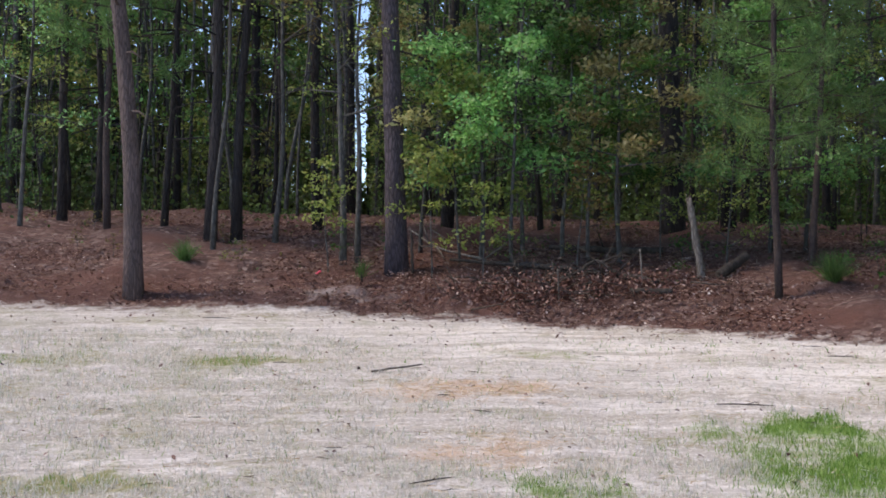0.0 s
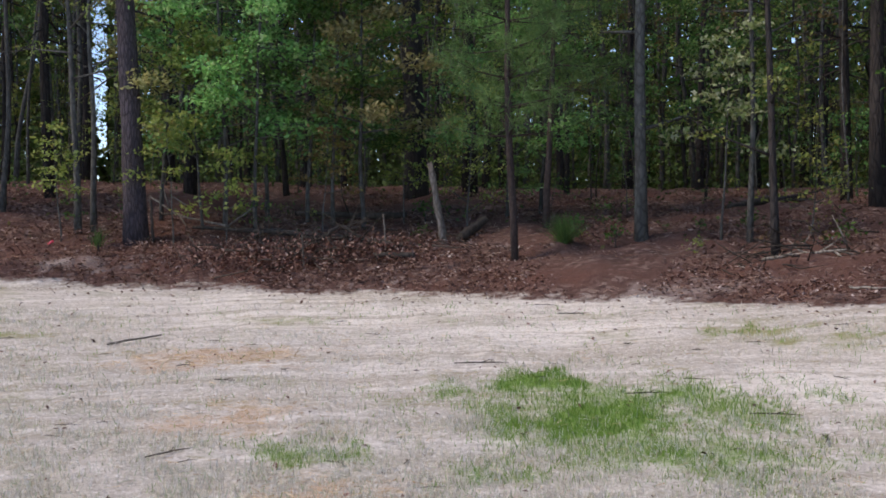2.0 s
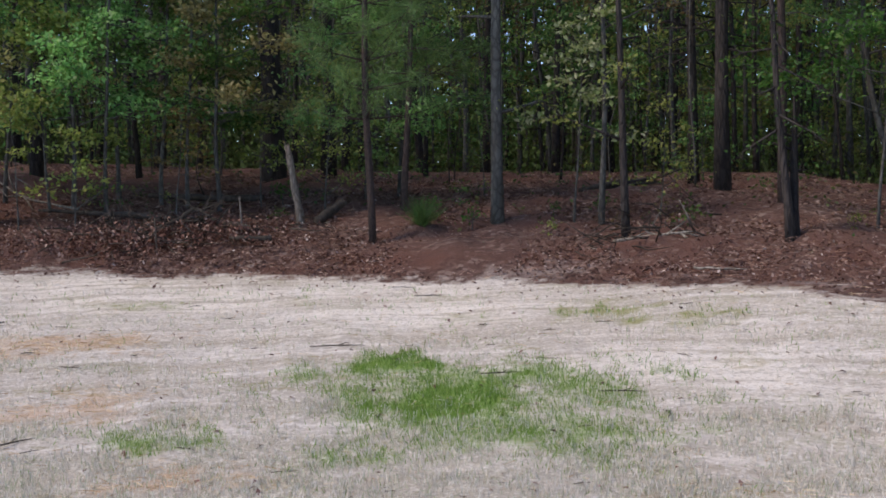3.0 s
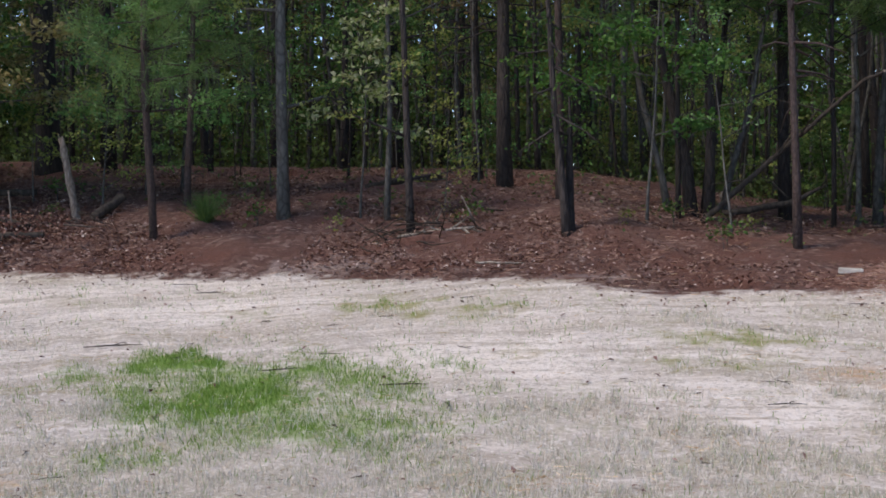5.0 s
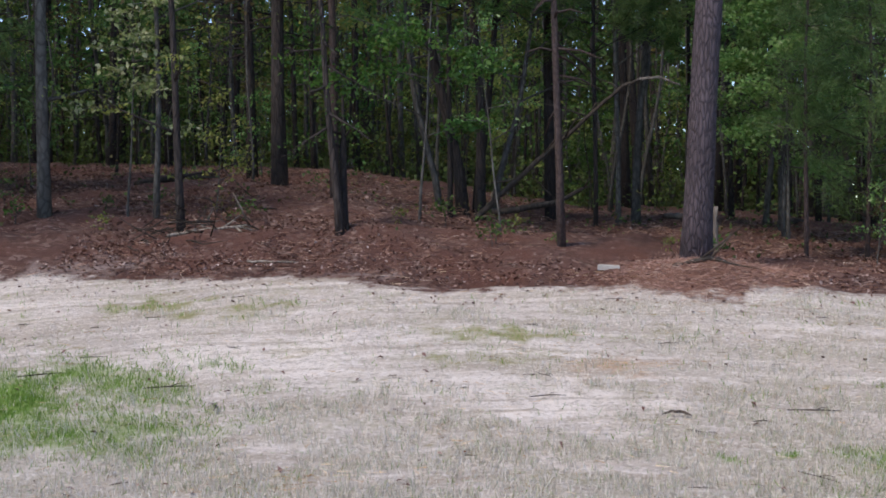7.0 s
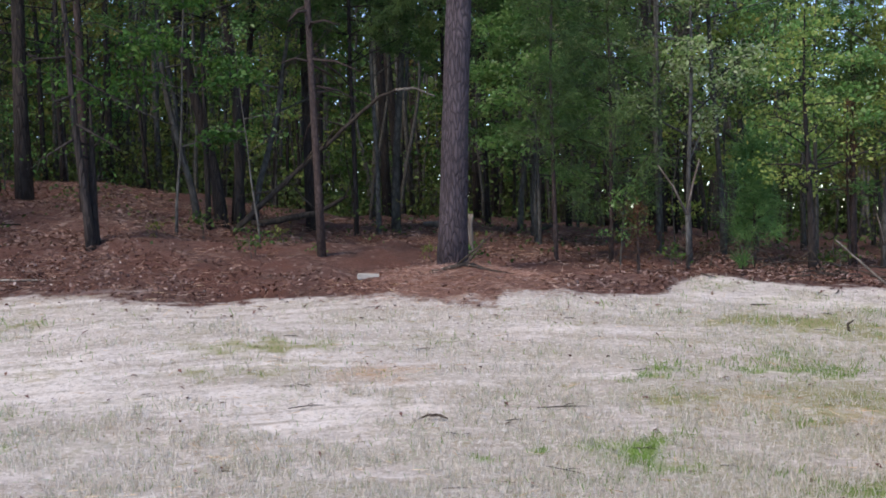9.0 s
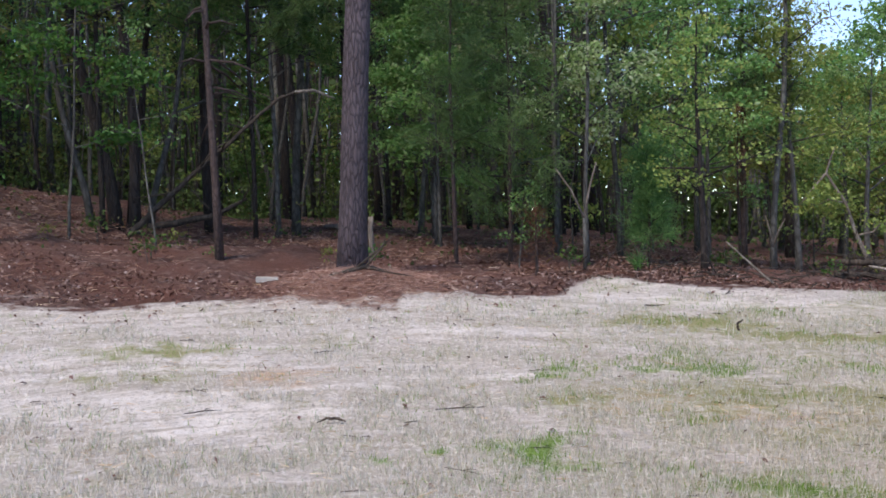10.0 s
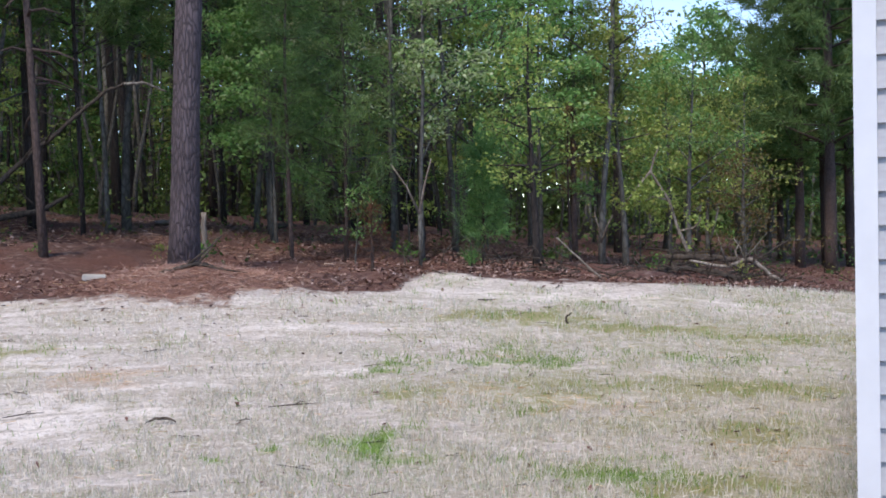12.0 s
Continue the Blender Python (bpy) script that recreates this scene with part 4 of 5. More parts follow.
young_pine("young_pine", R(312), 8.5, .06, lean_of(-6, 18, 0), "young pine with dark needle boughs", -5.4, 18.4, low=.3, reach=.2, whorls=13, tufts=10, width=.02)
young_pine("dead_young_pine", R(313), .75, .02, lean_of(11, 5.9, 0), "small dead pine with rust-red needles", 11.6, 5.9, low=.3, reach=.26, whorls=4, tufts=3, length=.1, count=7, mat=RUST)
young_pine("dead_young_pine", R(314), 2.2, .02, lean_of(15.6, 4.6, 0), "thin dead pine with rust-red needles", 15.5, 4.75, low=.45, reach=.08, whorls=6, tufts=3, length=.1, count=6, mat=RUST)


def needle_tuft(seed, x, y, length, count, label):
    ob = thing("pine_seedling", x, y, label, "seedling")
    rng = R(seed)
    g = Geo()
    w = rng.normal(0, .6, (count, 3))
    w[:, 2] = np.abs(w[:, 2]) + .55
    blades(g, rng.normal(0, .03, (count, 3)) + [0, 0, .08], w, length * rng.uniform(.7, 1.15, count), np.full(count, .008))
    st = Geo()
    tube(st, [(0, 0, -.05), (0, 0, .12)], [.02, .015], 6)
    part("stem", st, RED_BARK, ob)
    part("needles", g, NEEDLE, ob)


needle_tuft(401, 4.75, 14.05, .36, 420, "grass-like tuft of a pine seedling in leaf litter")
needle_tuft(402, -3.63, 16.11, .3, 260, "grass-like tuft of a pine seedling on pine straw")
needle_tuft(403, -1.1, 15.6, .2, 90, "small tuft of green needles by the pine")
needle_tuft(404, 12.6, 5.1, .2, 90, "small tuft of green needles at the bank")


def seedlings():
    """Ankle- to knee-high seedlings strewn over the wood's floor."""
    rng = R(405)
    models = [broadleaf("seedling", R(406 + k), .22 + .1 * k, .005, lean_of(0, 1, .1 * (k - 1)), GREY_BARK, (DEEP, YELLOW, OLIVE, DEEP)[k], "low seedling with a few small leaves", 0, 0,
                        limbs=6, low=.25, reach=.5, per=6, size=.05, spray=.04, fine=False, category="seedling", group="seedlings on the wood's floor") for k in range(4)]
    used = set()
    for n in range(75):
        az, off = rng.uniform(-24, 84), 1.6 + rng.exponential(3.2)
        d = float(edge_of(az)) + off
        x, y = d * math.sin(radians(az)), d * math.cos(radians(az))
        k, p = int(rng.integers(4)), ground_point(x, y)
        m = pose(p.x, p.y, p.z, 0, 0, rng.uniform(0, 360)) @ Matrix.Scale(rng.uniform(.6, 1.3), 4)
        if k in used:
            copy_thing(models[k], m)
        else:
            used.add(k)
            models[k].matrix_basis = m


seedlings()


# ---- fallen wood ----
def limb(name, label, category, mat, pts, radii, seed, twigs=0, seg=10, group=""):
    """A fallen limb from its points in the world."""
    pts = np.asarray(pts, float)
    ob = new(name)
    ob.location = pts[0]
    tagged(ob, label, category, group)
    rng = R(seed)
    t = np.linspace(0, len(pts) - 1, 5 * len(pts))
    fine = np.stack([np.interp(t, np.arange(len(pts)), pts[:, k]) for k in range(3)], 1)
    for _ in range(2):
        fine[1:-1] = (fine[:-2] + fine[1:-1] * 2 + fine[2:]) / 4
    fine[1:-1] += rng.normal(0, min(.008, .2 * max(radii)), fine[1:-1].shape)
    rr = np.interp(t, np.arange(len(pts)), radii)
    g = Geo()
    tube(g, fine - pts[0], rr, seg, .06, rng)
    part("limb", g, mat, ob)
    for k in range(twigs):
        p0 = on_line(fine, rng.uniform(.2, 1)) - pts[0]
        w = unit(rng.normal(0, 1, 3) + [0, 0, .5]) * rng.uniform(.25, .7)
        tw = Geo()
        tube(tw, [p0, p0 + w * .5 + rng.normal(0, .04, 3), p0 + w], [.014, .01, .003], 5)
        part("twig", tw, mat, ob)
    return ob


def lie(x, y, up=0.0):
    return (x, y, float(height(x, y)) + up)


def snag():
    ob = thing("broken_tree_stub", 3.4, 15.11, "pale broken stub of a dead tree with peeling wood", "tree stump")
    rng = R(411)
    ln = lean_of(3.4, 15.1, -.17)
    h = np.linspace(-.1, 1.03, 14)
    g = Geo()
    p = np.outer(h, np.array([0, 0, 1.0]) + ln)
    tube(g, p, (.056 - .012 * (h + .1)) * (1 + .12 * np.sin(h * 17)), 11, .1, rng)
    part("trunk", g, PALE_WOOD, ob)
    s = Geo()
    for k in range(5):
        a = k * 1.3
        o = p[-1] + np.array([math.cos(a) * .03, math.sin(a) * .03, -.03])
        tube(s, [o, o + [0, 0, .04 + .025 * (k % 3)]], [.014, .004], 5)
    part("splinters", s, PALE_WOOD, ob)


snag()


def forked_stem(x, y, bends, radii, label):
    """A pale stem that parts into two bare forks."""
    ob = thing("forked_sapling", x, y, label, "sapling")
    u = aside(x, y)
    at = lambda right, up: u * right + np.array([0, 0, up])
    g = Geo()
    tube(g, [at(0, -.1), at(*bends[0])], [radii[0], radii[0] * .85], 8)
    trunk = part("trunk", g, GREY_BARK, ob)
    for way in bends[1:]:
        f = Geo()
        mid = (bends[0][0] * .55 + way[0] * .45, bends[0][1] * .45 + way[1] * .55)
        tube(f, [at(*bends[0]), at(*mid), at(*way)], [radii[0] * .75, radii[0] * .5, radii[1]], 6)
        part("branch", f, PALE_WOOD, trunk)


forked_stem(12.96, 5.92, [(0, .64), (-.34, 1.26), (.16, 1.32)], [.026, .008], "pale bare sapling that forks at knee height")
forked_stem(15.9, 4.44, [(.03, .35), (.2, .75), (-.06, .8)], [.022, .007], "thin pale stem forking among the leaves")


def crooked_sapling():
    """A pale crooked stem that leans over the brush, with yellow leaves in bunches."""
    stem = np.array([(15.75, 3.07, 0.51), (15.74, 3.16, 0.89), (15.71, 3.28, 1.20), (15.69, 3.39, 1.58), (15.66, 3.53, 1.82), (15.64, 3.62, 1.98), (15.65, 3.57, 2.16), (15.67, 3.51, 2.31)])
    ob = new("crooked_sapling")
    ob.location = stem[0]
    tagged(ob, "pale crooked leaning sapling with bunches of yellow leaves", "sapling")
    rng = R(478)
    g, leafage = Geo(), Geo()
    tube(g, stem - stem[0], np.linspace(.034, .009, len(stem)), 8, .05, rng)
    trunk = part("trunk", g, PALE_WOOD, ob)
    for side in ([(15.69, 3.39, 1.58), (15.65, 3.59, 1.63), (15.62, 3.74, 1.55)],
                 [(15.72, 3.24, 1.15), (15.76, 3.06, 1.19), (15.77, 2.96, 1.31)],
                 [(15.64, 3.62, 1.98), (15.60, 3.81, 1.75), (15.56, 3.96, 1.56)]):
        side = np.array(side) - stem[0]
        b = Geo()
        tube(b, side, [.016, .012, .005], 6)
        part("branch", b, PALE_WOOD, trunk)
        for q in range(5):
            c = on_line(side, rng.uniform(.3, 1)) + rng.normal(0, .09, 3)
            leaves(leafage, c + rng.normal(0, 1, (26, 3)) * [.08, .08, .045], .06, rng, .5, .6)
    for q in range(10):
        c = on_line(stem - stem[0], rng.uniform(.45, 1)) + rng.normal(0, .16, 3)
        leaves(leafage, c + rng.normal(0, 1, (26, 3)) * [.09, .09, .05], .06, rng, .5, .6)
    part("crown", leafage, YELLOW, ob)


crooked_sapling()
limb("fallen_log", "dark rotting log tilted on the bank", "log", ROTTEN, [lie(3.58, 14.95, .05), lie(3.8, 15.1, .12), lie(4.02, 15.22, .22)], [.06, .07, .055], 421)
limb("fallen_log", "long grey fallen log in dry leaves", "log", ROTTEN, [lie(.1, 16.4, .06), lie(1.2, 15.75, .1), lie(2.25, 15.2, .09), lie(2.75, 14.75, .05)], [.02, .04, .055, .045], 422, 4)
limb("fallen_branch", "bare pale-grey fallen branch with twigs", "branch", DEAD_WOOD, [lie(-.5, 17.4, .3), lie(-.1, 16.9, .12), lie(.6, 16.2, .1)], [.01, .016, .02], 423, 4)
limb("fallen_branch", "crooked grey dead branch on the leaf pile", "branch", ROTTEN, [lie(1.35, 14.8, .12), lie(1.75, 14.95, .2), lie(2.0, 15.1, .32), lie(2.2, 15.0, .2)], [.025, .025, .02, .012], 424, 4)
limb("fallen_log", "short dark log on the leaves", "log", ROTTEN, [lie(2.35, 14.5, .04), lie(2.85, 14.35, .04)], [.04, .045], 425)
limb("fallen_log", "dark fallen trunk half sunk in litter", "log", ROTTEN, [lie(1.6, 17.2, .05), lie(2.6, 16.8, .06), lie(3.2, 16.7, .05)], [.04, .05, .05], 426, 2)
limb("stick", "pale upright stick in the brush pile", "stick", DEAD_WOOD, [lie(1.45, 14.35, -.03), lie(1.43, 14.4, .42)], [.012, .008], 427)
limb("stick", "pale upright stick in the brush pile", "stick", DEAD_WOOD, [lie(2.55, 14.75, -.03), lie(2.52, 14.75, .5)], [.012, .009], 428)
limb("stick", "thin dark stub standing beside the pine", "stick", ROTTEN, [lie(-.42, 16.0, -.03), lie(-.45, 16.0, .55)], [.022, .018], 429)
limb("post", "short weathered stake behind the pine", "stake", DEAD_WOOD, [lie(11.52, 8.11, -.1), lie(11.5, 8.1, .56)], [.035, .032], 430)
limb("fallen_branch", "bent dead branch arching through the trees", "branch", ROTTEN,
     [lie(10.6, 11.35, -.05), (11.08, 10.83, 2.04), (11.54, 10.35, 2.62), (11.93, 9.89, 3.14), (12.1, 9.69, 3.26)], [.045, .034, .027, .022, .02], 431, 6)
limb("dead_branch", "pale barkless branch end", "branch", DEAD_WOOD, [(12.08, 9.7, 3.25), (12.25, 9.5, 3.27), (12.42, 9.28, 3.15)], [.02, .018, .01], 432)
limb("fallen_branch", "dark fallen limb under the stems", "branch", ROTTEN, [lie(11.2, 11.6, .05), lie(11.8, 11.0, .3), lie(12.2, 10.7, .6)], [.05, .04, .02], 433, 2)
limb("fallen_branch", "pale stick lying on the litter", "branch", DEAD_WOOD, [lie(6.56, 10.53, .03), lie(6.9, 10.07, .03)], [.014, .01], 434)
limb("fallen_branch", "dead twiggy branch at a sapling's foot", "branch", DEAD_WOOD, [lie(6.4, 12.0, .05), lie(6.8, 11.75, .1), lie(7.2, 11.5, .12)], [.02, .018, .01], 435, 7)
limb("fallen_limb", "pale fallen limb arched off the ground", "branch", DEAD_WOOD, [lie(15.1, 3.0, .25), (15.29, 2.52, .66), (15.34, 2.27, .8), (15.37, 2.05, .6), lie(15.39, 1.78, .0)], [.015, .026, .03, .028, .025], 436, 5)
limb("fallen_limb", "grey fallen limb in brush", "branch", ROTTEN, [lie(15.0, 3.4, .1), lie(15.2, 2.9, .15), lie(15.2, 2.35, .05)], [.03, .04, .03], 437, 5)
limb("fallen_limb", "grey fallen limb in brush", "branch", ROTTEN, [lie(15.6, 3.5, .25), lie(15.5, 2.9, .3), lie(15.6, 2.2, .3)], [.04, .045, .03], 438, 5)
limb("stick", "long thin stick leaning against a shrub", "stick", DEAD_WOOD, [lie(12.43, 3.44, .0), (12.67, 4.06, 1.16)], [.014, .009], 439)
limb("fallen_branch", "dead branch on the straw mound", "branch", ROTTEN, [lie(9.2, 7.0, .04), lie(9.45, 6.75, .1), lie(9.75, 6.65, .04)], [.02, .025, .012], 440, 3)
for k, (x, y, a) in enumerate(((15.8, 9.9, .3), (14.2, 10.1, 1.0), (16.4, 8.6, .5), (12.8, 13.2, .8), (7.6, 15.2, .4))):
    limb("fallen_log", "grey fallen log deeper in the wood", "log", DEAD_WOOD if k % 2 else ROTTEN,
         [lie(x, y, .08), lie(x + math.cos(a) * .9, y + math.sin(a) * .9, .1), lie(x + math.cos(a) * 1.8, y + math.sin(a) * 1.8, .07)], [.05, .06, .04], 441 + k, 2)


def brush(name, label, cx, cy, sx, sy, count, seed, top=.3):
    rng = R(seed)
    g = Geo()
    for k in range(count):
        x, y = cx + rng.normal(0, sx), cy + rng.normal(0, sy)
        z = float(height(x, y)) + abs(rng.normal(0, top * .4))
        w = rng.normal(0, 1, 3) * [1, 1, .35]
        w = unit(w) * rng.uniform(.2, .7)
        p = np.array([x, y, z])
        q = p + w
        q[2] = max(q[2], float(height(q[0], q[1])) + .01)
        m = (p + q) / 2 + rng.normal(0, .05, 3)
        tube(g, [p, m, q], [rng.uniform(.005, .012), .007, .002], 4)
    tagged(new(name, g.mesh(name, ROTTEN)), label, "brush", kind="stuff")


brush("brush_pile", "tangle of dead twigs on the leaf pile", 1.5, 14.9, .75, .3, 170, 451)
brush("brush_pile", "tangle of dead twigs beside fallen limbs", 15.4, 2.8, .5, .5, 130, 452, .4)
brush("brush_pile", "tangle of dead twigs at the saplings' feet", 6.7, 11.9, .4, .3, 60, 453)
brush("brush_pile", "scattered dead twigs along the bank", 13.6, 4.3, .8, 1.0, 120, 454, .2)


# ---- small things on the ground ----
def block():
    ob = tagged(new("concrete_block"), "small pale concrete block lying on the straw", "block")
    p = ground_point(9.25, 7.85)
    ob.matrix_basis = pose(p.x, p.y, p.z + .028, 2, 3, -48)
    bm = bmesh.new()
    bmesh.ops.create_cube(bm, size=1, matrix=Matrix.Diagonal((.23, .11, .06, 1)))
    bmesh.ops.bevel(bm, geom=bm.edges[:], offset=.008, segments=2, affect="EDGES")
    me = bpy.data.meshes.new("body")
    bm.to_mesh(me)
    bm.free()
    m, nt, b = material("pale_concrete")
    v = coords(nt)
    n1, n2 = noise_of(nt, v, 14, 5), noise_of(nt, v, 120, 3)
    nt.links.new(ramp(nt, n1, [(.3, (.36, .34, .31)), (.7, (.56, .54, .5))]), b.inputs["Base Color"])
    b.inputs["Roughness"].default_value = .9
    bumped(nt, b, n2, .5, .004)
    me.materials.append(m)
    body = new("body", me)
    body.parent = ob


block()


def sticks():
    rng = R(471)
    models = []
    for k in range(6):
        ob = new("twig")
        tagged(ob, "short dark twig lying on the sandy yard", "twig", "twigs on the yard")
        g = Geo()
        ln = .1 + .03 * k
        tube(g, [(-ln, 0, .008), (-ln * .3, rng.normal(0, .02), .014), (ln * .4, rng.normal(0, .025), .012), (ln, 0, .008)], [.005, .007, .006, .002], 5)
        if k % 2:
            tube(g, [(0, 0, .012), (ln * .3, .05, .03), (ln * .5, .09, .02)], [.005, .004, .002], 5)
        part("stem", g, ROTTEN, ob)
        models.append(ob)
    used = set()

    def put(k, x, y, turn, s=1.0):
        p = ground_point(x, y)
        m = pose(x, y, p.z + .012, 0, 0, turn) @ Matrix.Scale(s, 4)
        if k in used:
            copy_thing(models[k], m)
        else:
            used.add(k)
            models[k].matrix_basis = m

    # those that stand out, by place, then a sprinkling
    for k, x, y, turn, s in ((5, -.05, 7.97, 40, .8), (4, 2.33, 7.86, 70, .5), (5, 3.53, 8.51, -5, .9), (5, 4.16, 7.05, 55, .8), (3, 6.0, 5.68, -30, .7), (5, 7.0, 4.2, -50, .9),
                             (4, -2.71, 13.92, 0, 1.6), (4, 3.82, 11.93, -35, 1.2), (3, 3.92, 11.42, -30, 1.1), (5, 2.55, 9.86, -10, 1.2), (4, 4.03, 8.71, -20, 1.0),
                             (5, 4.12, 7.64, -25, .9), (3, 1.44, 7.47, 60, .6), (4, 1.49, 6.94, 0, .8), (4, 7.59, 1.66, -60, .5)):
        put(k, x, y, turn, s)
    for _ in range(150):
        az, d = rng.uniform(-26, 92), rng.uniform(5.6, 12.3)
        if d > edge_of(az) - .2:
            continue
        put(int(rng.integers(6)), d * math.sin(radians(az)), d * math.cos(radians(az)), rng.uniform(-70, 40) - az, rng.uniform(.25, .75))


sticks()
limb("stick", "straight pale brown stick on the sand", "stick", DEAD_WOOD, [lie(-.68, 11.3, .02), lie(-.2, 11.58, .03)], [.012, .008], 472)
limb("bark_strip", "curved dark strip of bark on the sand", "bark", ROTTEN, [lie(6.27, 4.9, .01), lie(6.31, 4.84, .045), lie(6.35, 4.77, .04), lie(6.36, 4.72, .02)], [.004, .01, .01, .004], 473)
limb("stub", "tiny dark stub upright in the grass", "stub", ROTTEN, [lie(10.17, 3.18, -.02), lie(10.16, 3.2, .06), lie(10.18, 3.15, .1)], [.012, .01, .006], 474)


def flag():
    ob = thing("ribbon_scrap", -1.72, 15.84, "bright pink scrap of marking ribbon on the straw", "ribbon")
    m, nt, b = material("pink_ribbon")
    n = noise_of(nt, coords(nt), 60, 2)
    nt.links.new(ramp(nt, n, [(.3, (.75, .05, .09)), (.7, (.9, .12, .16))]), b.inputs["Base Color"])
    g = Geo()
    u = aside(-1.7, 15.8)
    pts = [np.array([0, 0, .03]) + u * s + np.array([0, 0, .025 * math.sin(s * 70)]) for s in np.linspace(-.04, .04, 7)]
    tube(g, pts, [.014, .018, .016, .018, .015, .017, .012], 6)
    part("ribbon", g, m, ob)


flag()


# ---- the house corner ----
def house():
    cx, cy = 4.17, .388
    az = radians(90.5)
    out = np.array([-math.sin(az), -math.cos(az), 0])     # from the wall to the yard
    along = np.array([math.cos(az), -math.sin(az), 0])
    ob = new("house")
    ob.matrix_basis = Matrix(((along[0], -out[0], 0, cx), (along[1], -out[1], 0, cy), (0, 0, 1, 0), (0, 0, 0, 1)))
    tagged(ob, "house corner with white trim and pale grey lap siding", "house")
    m1, nt, b = material("white_corner_trim")
    n = noise_of(nt, coords(nt), 3, 4)
    nt.links.new(ramp(nt, n, [(.3, (.52, .54, .59)), (.7, (.6, .62, .67))]), b.inputs["Base Color"])
    b.inputs["Roughness"].default_value = .4
    m2, nt, b = material("grey_vinyl_siding")
    n = noise_of(nt, coords(nt, (1, 8, 8)), 9, 5)
    nt.links.new(ramp(nt, n, [(.3, (.3, .31, .345)), (.7, (.37, .38, .42))]), b.inputs["Base Color"])
    b.inputs["Roughness"].default_value = .45
    bumped(nt, b, n, .15, .002)
    m3, nt, b = material("grey_shingle")
    n = noise_of(nt, coords(nt), 20, 5)
    nt.links.new(ramp(nt, n, [(.3, (.08, .08, .085)), (.7, (.15, .15, .155))]), b.inputs["Base Color"])

    def box(x0, x1, y0, y1, z0, z1):
        v = [(x, y, z) for x in (x0, x1) for y in (y0, y1) for z in (z0, z1)]
        return Geo().add(v, [(0, 1, 3, 2), (4, 6, 7, 5), (0, 4, 5, 1), (2, 3, 7, 6), (0, 2, 6, 4), (1, 5, 7, 3)])

    top, wide, deep, lap = 2.45, 8.0, 5.0, .1083
    front = None
    # local x runs along the wall, local y goes into the house
    for name, b4 in (("wall", (.003, wide, .02, .16)), ("wall", (.003, .14, .16, deep)), ("wall", (wide - .14, wide, .16, deep)), ("wall", (.14, wide - .14, deep - .14, deep))):
        w = part(name, box(*b4, -.3, top), m2, ob, smooth=False)
        front = front or w
    part("corner_trim", box(.0, .07, -.012, .1, -.1, top), m1, ob, "white corner trim", False)
    v = [(.07, -.006, 0), (wide, -.006, 0), (wide, .013, lap), (.07, .013, lap), (.07, .016, 0), (wide, .016, 0)]
    board = Geo().add(v, [(0, 1, 2, 3), (0, 4, 5, 1)]).mesh("siding_board", m2, False)
    for k in range(int(top / lap)):
        o = new("siding_board", board)
        o.parent = front
        o.location = (0, 0, k * lap + .002)
    roof = Geo()
    e = .1
    v = [(-e, -e, top), (wide + e, -e, top), (wide + e, deep / 2, top + .7), (-e, deep / 2, top + .7), (wide + e, deep + e, top), (-e, deep + e, top),
         (-e, -e, top + .12), (wide + e, -e, top + .12), (wide + e, deep / 2, top + .82), (-e, deep / 2, top + .82), (wide + e, deep + e, top + .12), (-e, deep + e, top + .12)]
    roof.add(v, [(0, 3, 2, 1), (3, 5, 4, 2), (6, 7, 8, 9), (9, 8, 10, 11), (0, 1, 7, 6), (5, 11, 10, 4), (0, 6, 9, 3), (3, 9, 11, 5), (1, 2, 8, 7), (2, 4, 10, 8)])
    part("roof", roof, m3, ob, smooth=False)


house()


# ---- what nobody could count: grass, leaf litter, straw ----
def strew(rng, count, az0, az1, d0, d1):
    az = np.radians(rng.uniform(az0, az1, count))
    d = np.sqrt(rng.uniform(d0 ** 2, d1 ** 2, count))
    return d * np.sin(az), d * np.cos(az), np.degrees(az), d


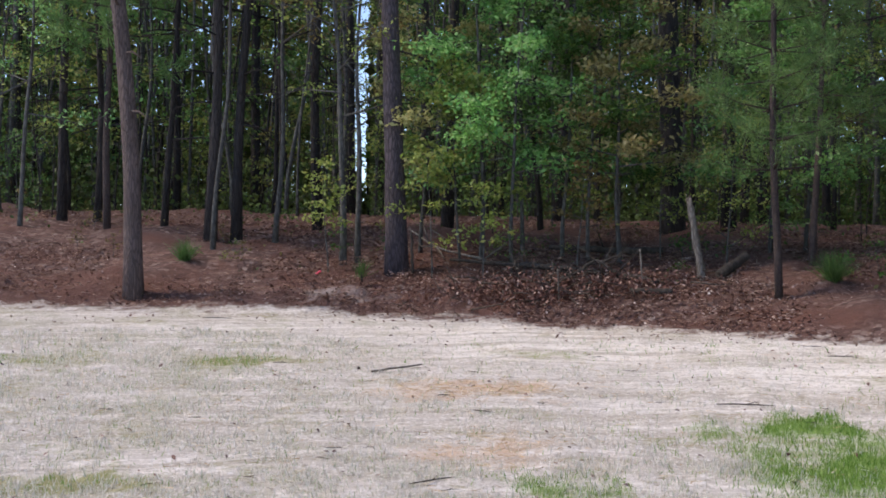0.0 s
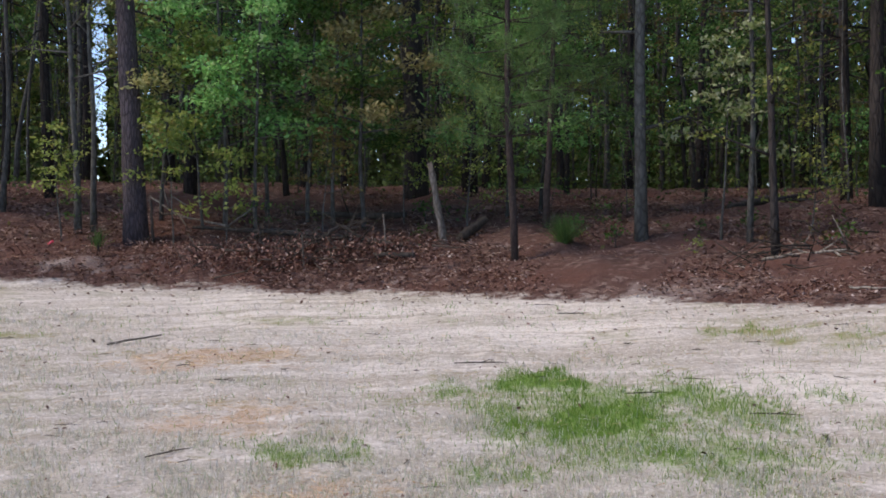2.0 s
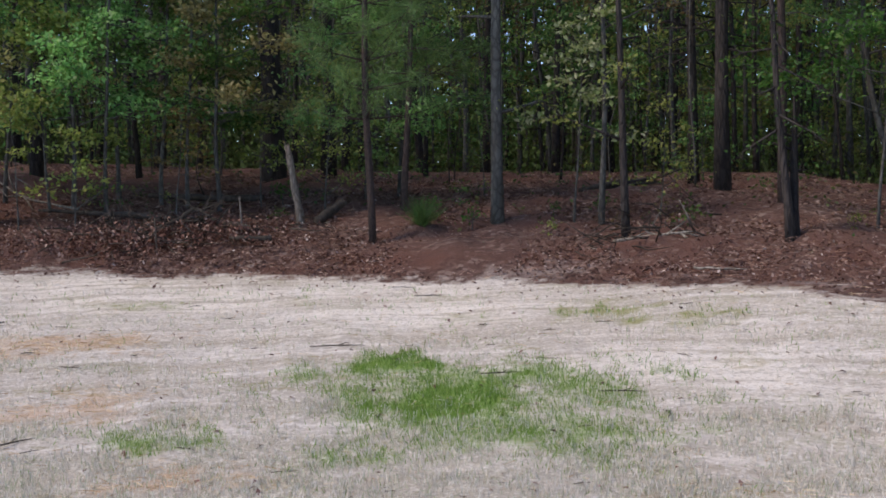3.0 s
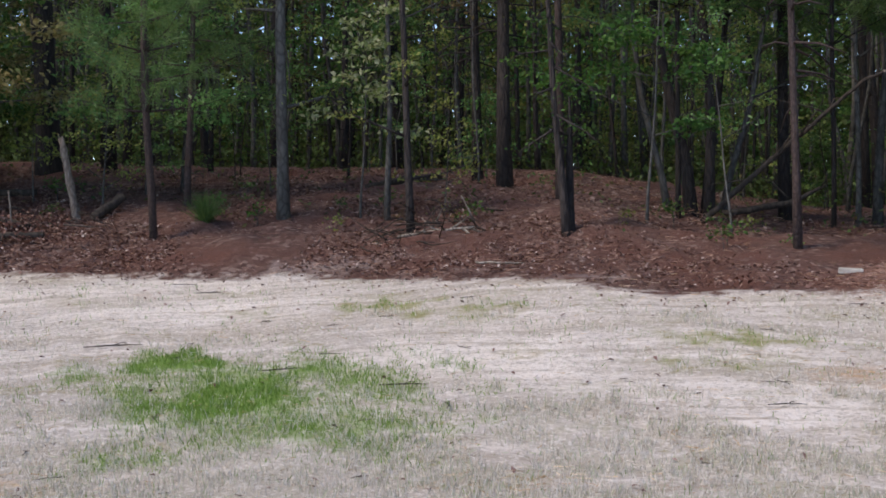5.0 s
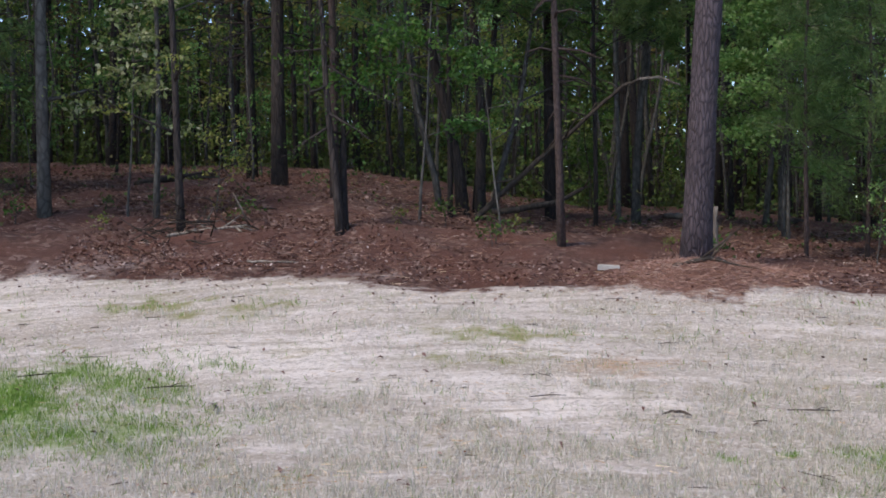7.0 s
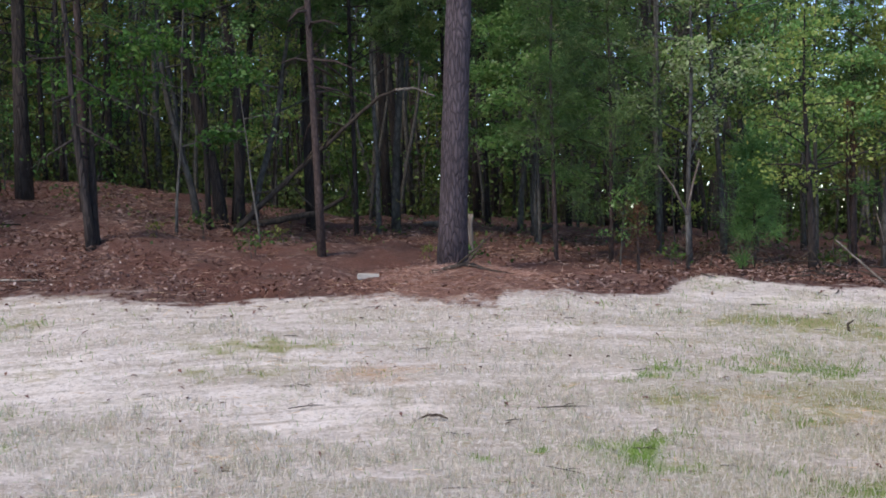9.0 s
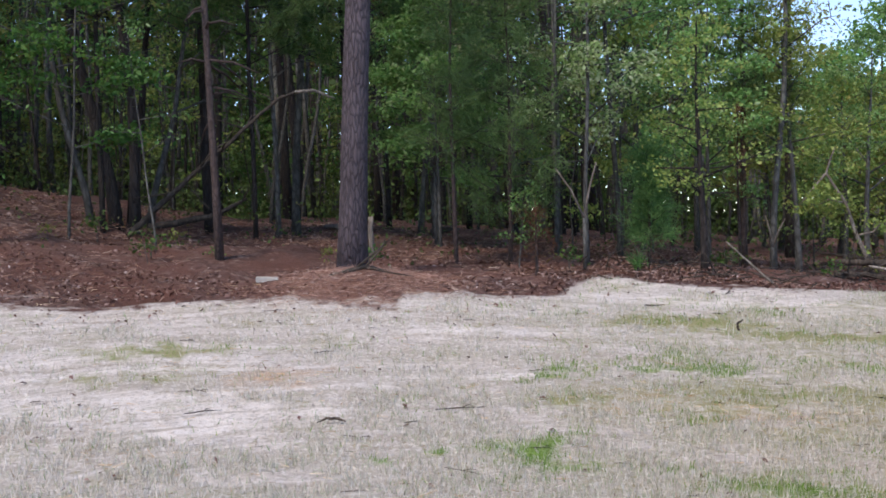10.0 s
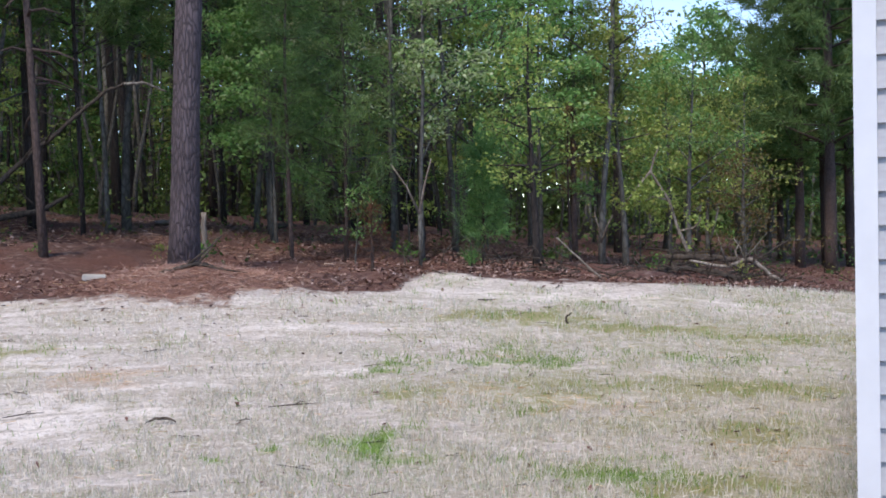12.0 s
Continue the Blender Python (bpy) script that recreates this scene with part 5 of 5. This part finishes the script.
def grass():
    rng = R(501)
    lots = [strew(rng, 430000, -25, 91, 4.8, 8.6), strew(rng, 400000, -25, 91, 8.6, 13.6)]
    x, y, az, d = (np.concatenate([a, b]) for a, b in zip(*lots))
    clump = .55 + .5 * wave(x, y, .3, 511) + .3 * wave(x, y, 1.2, 512)
    thick = np.clip(turf_amount(x, y) * .75 - .08, .03, 1) * np.clip(clump, .12, 1) * (1 - .7 * np.clip(patches(OLIVE_SPOTS, x, y) + patches(GREEN_SPOTS, x, y) + patches(STRAW_SPOTS, x, y), 0, 1))
    keep = (d < edge_of(az) - .1) & (rng.uniform(0, 1, len(x)) < thick)
    x, y, d = x[keep], y[keep], d[keep]
    n = len(x)
    w = rng.normal(0, .3, (n, 3))
    w[:, 2] = 1
    lying = rng.uniform(0, 1, n) < .3
    w[lying, 2] = .12
    w[lying, :2] *= 2.5
    g = Geo()
    blades(g, np.stack([x, y, height(x, y) - .004 + .008 * lying], 1), w, rng.uniform(.02, .07, n), .0045 + .0003 * d)
    tagged(new("dry_grass", g.mesh("dry_grass", DRY)), "sparse straw-coloured dry grass on the sand", "grass", kind="stuff")
    x, y, az, d = strew(rng, 620000, -25, 91, 4.8, 13)
    want = np.maximum(green_amount(x, y) ** 1.25 * 1.35 - .06, patches(OLIVE_SPOTS, x, y) * .3 - .04)
    keep = (d < edge_of(az) - .3) & (rng.uniform(0, 1, len(x)) < np.clip(want, .008, 1))
    x, y, d = x[keep], y[keep], d[keep]
    n = len(x)
    w = rng.normal(0, .35, (n, 3))
    w[:, 2] = 1
    g = Geo()
    blades(g, np.stack([x, y, height(x, y) - .004], 1), w, rng.uniform(.015, .06, n), .004 + .0003 * d)
    tagged(new("green_grass", g.mesh("green_grass", BLADE)), "tufts of fresh green grass in the yard", "grass", kind="stuff")
    # broken straw that lies flat where the old hay was spread
    x, y, az, d = strew(rng, 120000, -25, 91, 5, 12)
    keep = rng.uniform(0, 1, len(x)) < np.clip(patches(STRAW_SPOTS, x, y) - .1, .02, 1) * .6
    x, y = x[keep], y[keep]
    n = len(x)
    w = rng.normal(0, 1, (n, 3))
    w[:, 2] *= .12
    g = Geo()
    blades(g, np.stack([x, y, height(x, y) + .012 + .01 * rng.uniform(0, 1, n)], 1), w, rng.uniform(.04, .12, n), np.full(n, .006))
    tagged(new("spread_hay", g.mesh("spread_hay", HAY)), "thin scatter of orange-tan hay on the sand", "hay", kind="stuff")


def litter():
    rng = R(521)
    x, y, az, d = strew(rng, 300000, -30, 94, 10.5, 23)
    off = d - edge_of(az) + .035 * wave(x, y, 1.5, 7)
    dens = np.clip(off * 2 + .35, 0, 1) ** 1.5 * np.clip(1.25 - off / 9, .12, 1) * np.clip(.68 + .42 * wave(x, y, 1.2, 531), .36, 1)
    dens = dens * np.interp(az, [-14, -7, 30, 38, 62, 66], [.45, 1, 1, .4, .5, 1])
    keep = rng.uniform(0, 1, len(x)) < dens * (1 - .9 * np.exp(-((x - 9.6) ** 2 + (y - 6.9) ** 2) / 1.0))
    x, y = x[keep], y[keep]
    g = Geo()
    leaves(g, np.stack([x, y, height(x, y) + .012 + .02 * rng.uniform(0, 1, len(x)) + .035 * wave(x, y, 1.1, 5)], 1), .047, rng, .86, .62)
    tagged(new("leaf_litter", g.mesh("leaf_litter", LITTER)), "brown fallen oak leaves over the wood's floor", "leaves", kind="stuff")
    x, y = 1.35 + rng.normal(0, .75, 5200), 14.75 + rng.normal(0, .25, 5200)
    g = Geo()
    leaves(g, np.stack([x, y, height(x, y) + .02 + np.abs(rng.normal(0, .085, 5200))], 1), .05, rng, .5, .6)
    tagged(new("leaf_pile", g.mesh("leaf_pile", RUSSET)), "heap of dark red-brown leaves caught in dead brush", "leaves", kind="stuff")
    # paler, bleached leaves drifted along the bank
    x, y, az, d = strew(rng, 120000, -22, 88, 11, 19)
    off = d - edge_of(az)
    much = np.interp(az, [-22, -12, -3, 2, 12, 33, 40, 50, 66, 88], [.25, .15, .25, .5, .6, .6, .2, .15, .35, .45])
    keep = rng.uniform(0, 1, len(x)) < much * np.clip(off * 1.6 + .25, 0, 1) * np.exp(-np.clip(off - .8, 0, None) / 1.6) * np.clip(.55 + .6 * wave(x, y, .9, 532), .05, 1)
    keep &= np.hypot(x - 9.6, y - 6.9) > .9
    x, y = x[keep], y[keep]
    g = Geo()
    leaves(g, np.stack([x, y, height(x, y) + .03 + .02 * rng.uniform(0, 1, len(x)) + .035 * wave(x, y, 1.1, 5)], 1), .04, rng, .8, .6)
    tagged(new("leaf_drift", g.mesh("leaf_drift", DRIFT)), "bleached pinkish-grey leaves drifted along the bank", "leaves", kind="stuff")
    x, y, az, d = strew(rng, 110000, -28, 80, 10.5, 22)
    near = np.exp(-((x - 9.9) ** 2 + (y - 7.0) ** 2) / 1.3)
    off = d - edge_of(az) + .035 * wave(x, y, 1.5, 7)
    keep = (rng.uniform(0, 1, len(x)) < np.maximum(np.clip(off * 3 + .1, 0, 1) * .3, near)) & (np.hypot(x - 9.2, y - 7.8) > .22)
    x, y = x[keep], y[keep]
    n = len(x)
    w = rng.normal(0, 1, (n, 3))
    w[:, 2] *= .15
    g = Geo()
    blades(g, np.stack([x, y, height(x, y) + .01 + .03 * rng.uniform(0, 1, n)], 1), w, rng.uniform(.07, .15, n), np.full(n, .0045))
    tagged(new("pine_straw", g.mesh("pine_straw", STRAW)), "red-brown pine straw around the trunks", "straw", kind="stuff")
    x, y = 9.6 + rng.normal(0, .5, 9000), 6.85 + rng.normal(0, .4, 9000)
    ok = (np.hypot(x, y) > edge_of(np.degrees(np.arctan2(x, y))) - .15) & (np.hypot(x - 9.2, y - 7.8) > .2)
    x, y = x[ok], y[ok]
    n = len(x)
    w = rng.normal(0, 1, (n, 3))
    w[:, 2] = np.abs(w[:, 2]) * .2
    g = Geo()
    blades(g, np.stack([x, y, height(x, y) + .01 + .05 * rng.uniform(0, 1, n)], 1), w, rng.uniform(.05, .11, n), np.full(n, .004))
    tagged(new("straw_mound", g.mesh("straw_mound", STRAW)), "heap of raked red-brown pine straw round the pine", "straw", kind="stuff")
    # stray leaves and straw on the sand
    x, y, az, d = strew(rng, 9000, -27, 93, 5, 14.5)
    keep = rng.uniform(0, 1, len(x)) < np.clip(.07 + np.exp((d - edge_of(az)) / .35), 0, 1) * (d < edge_of(az) + .5)
    x, y = x[keep], y[keep]
    g = Geo()
    leaves(g, np.stack([x, y, height(x, y) + .015], 1), .05, rng, .8, .5)
    tagged(new("stray_leaves", g.mesh("stray_leaves", LITTER)), "stray brown leaves blown over the sand", "leaves", kind="stuff")


grass()
litter()
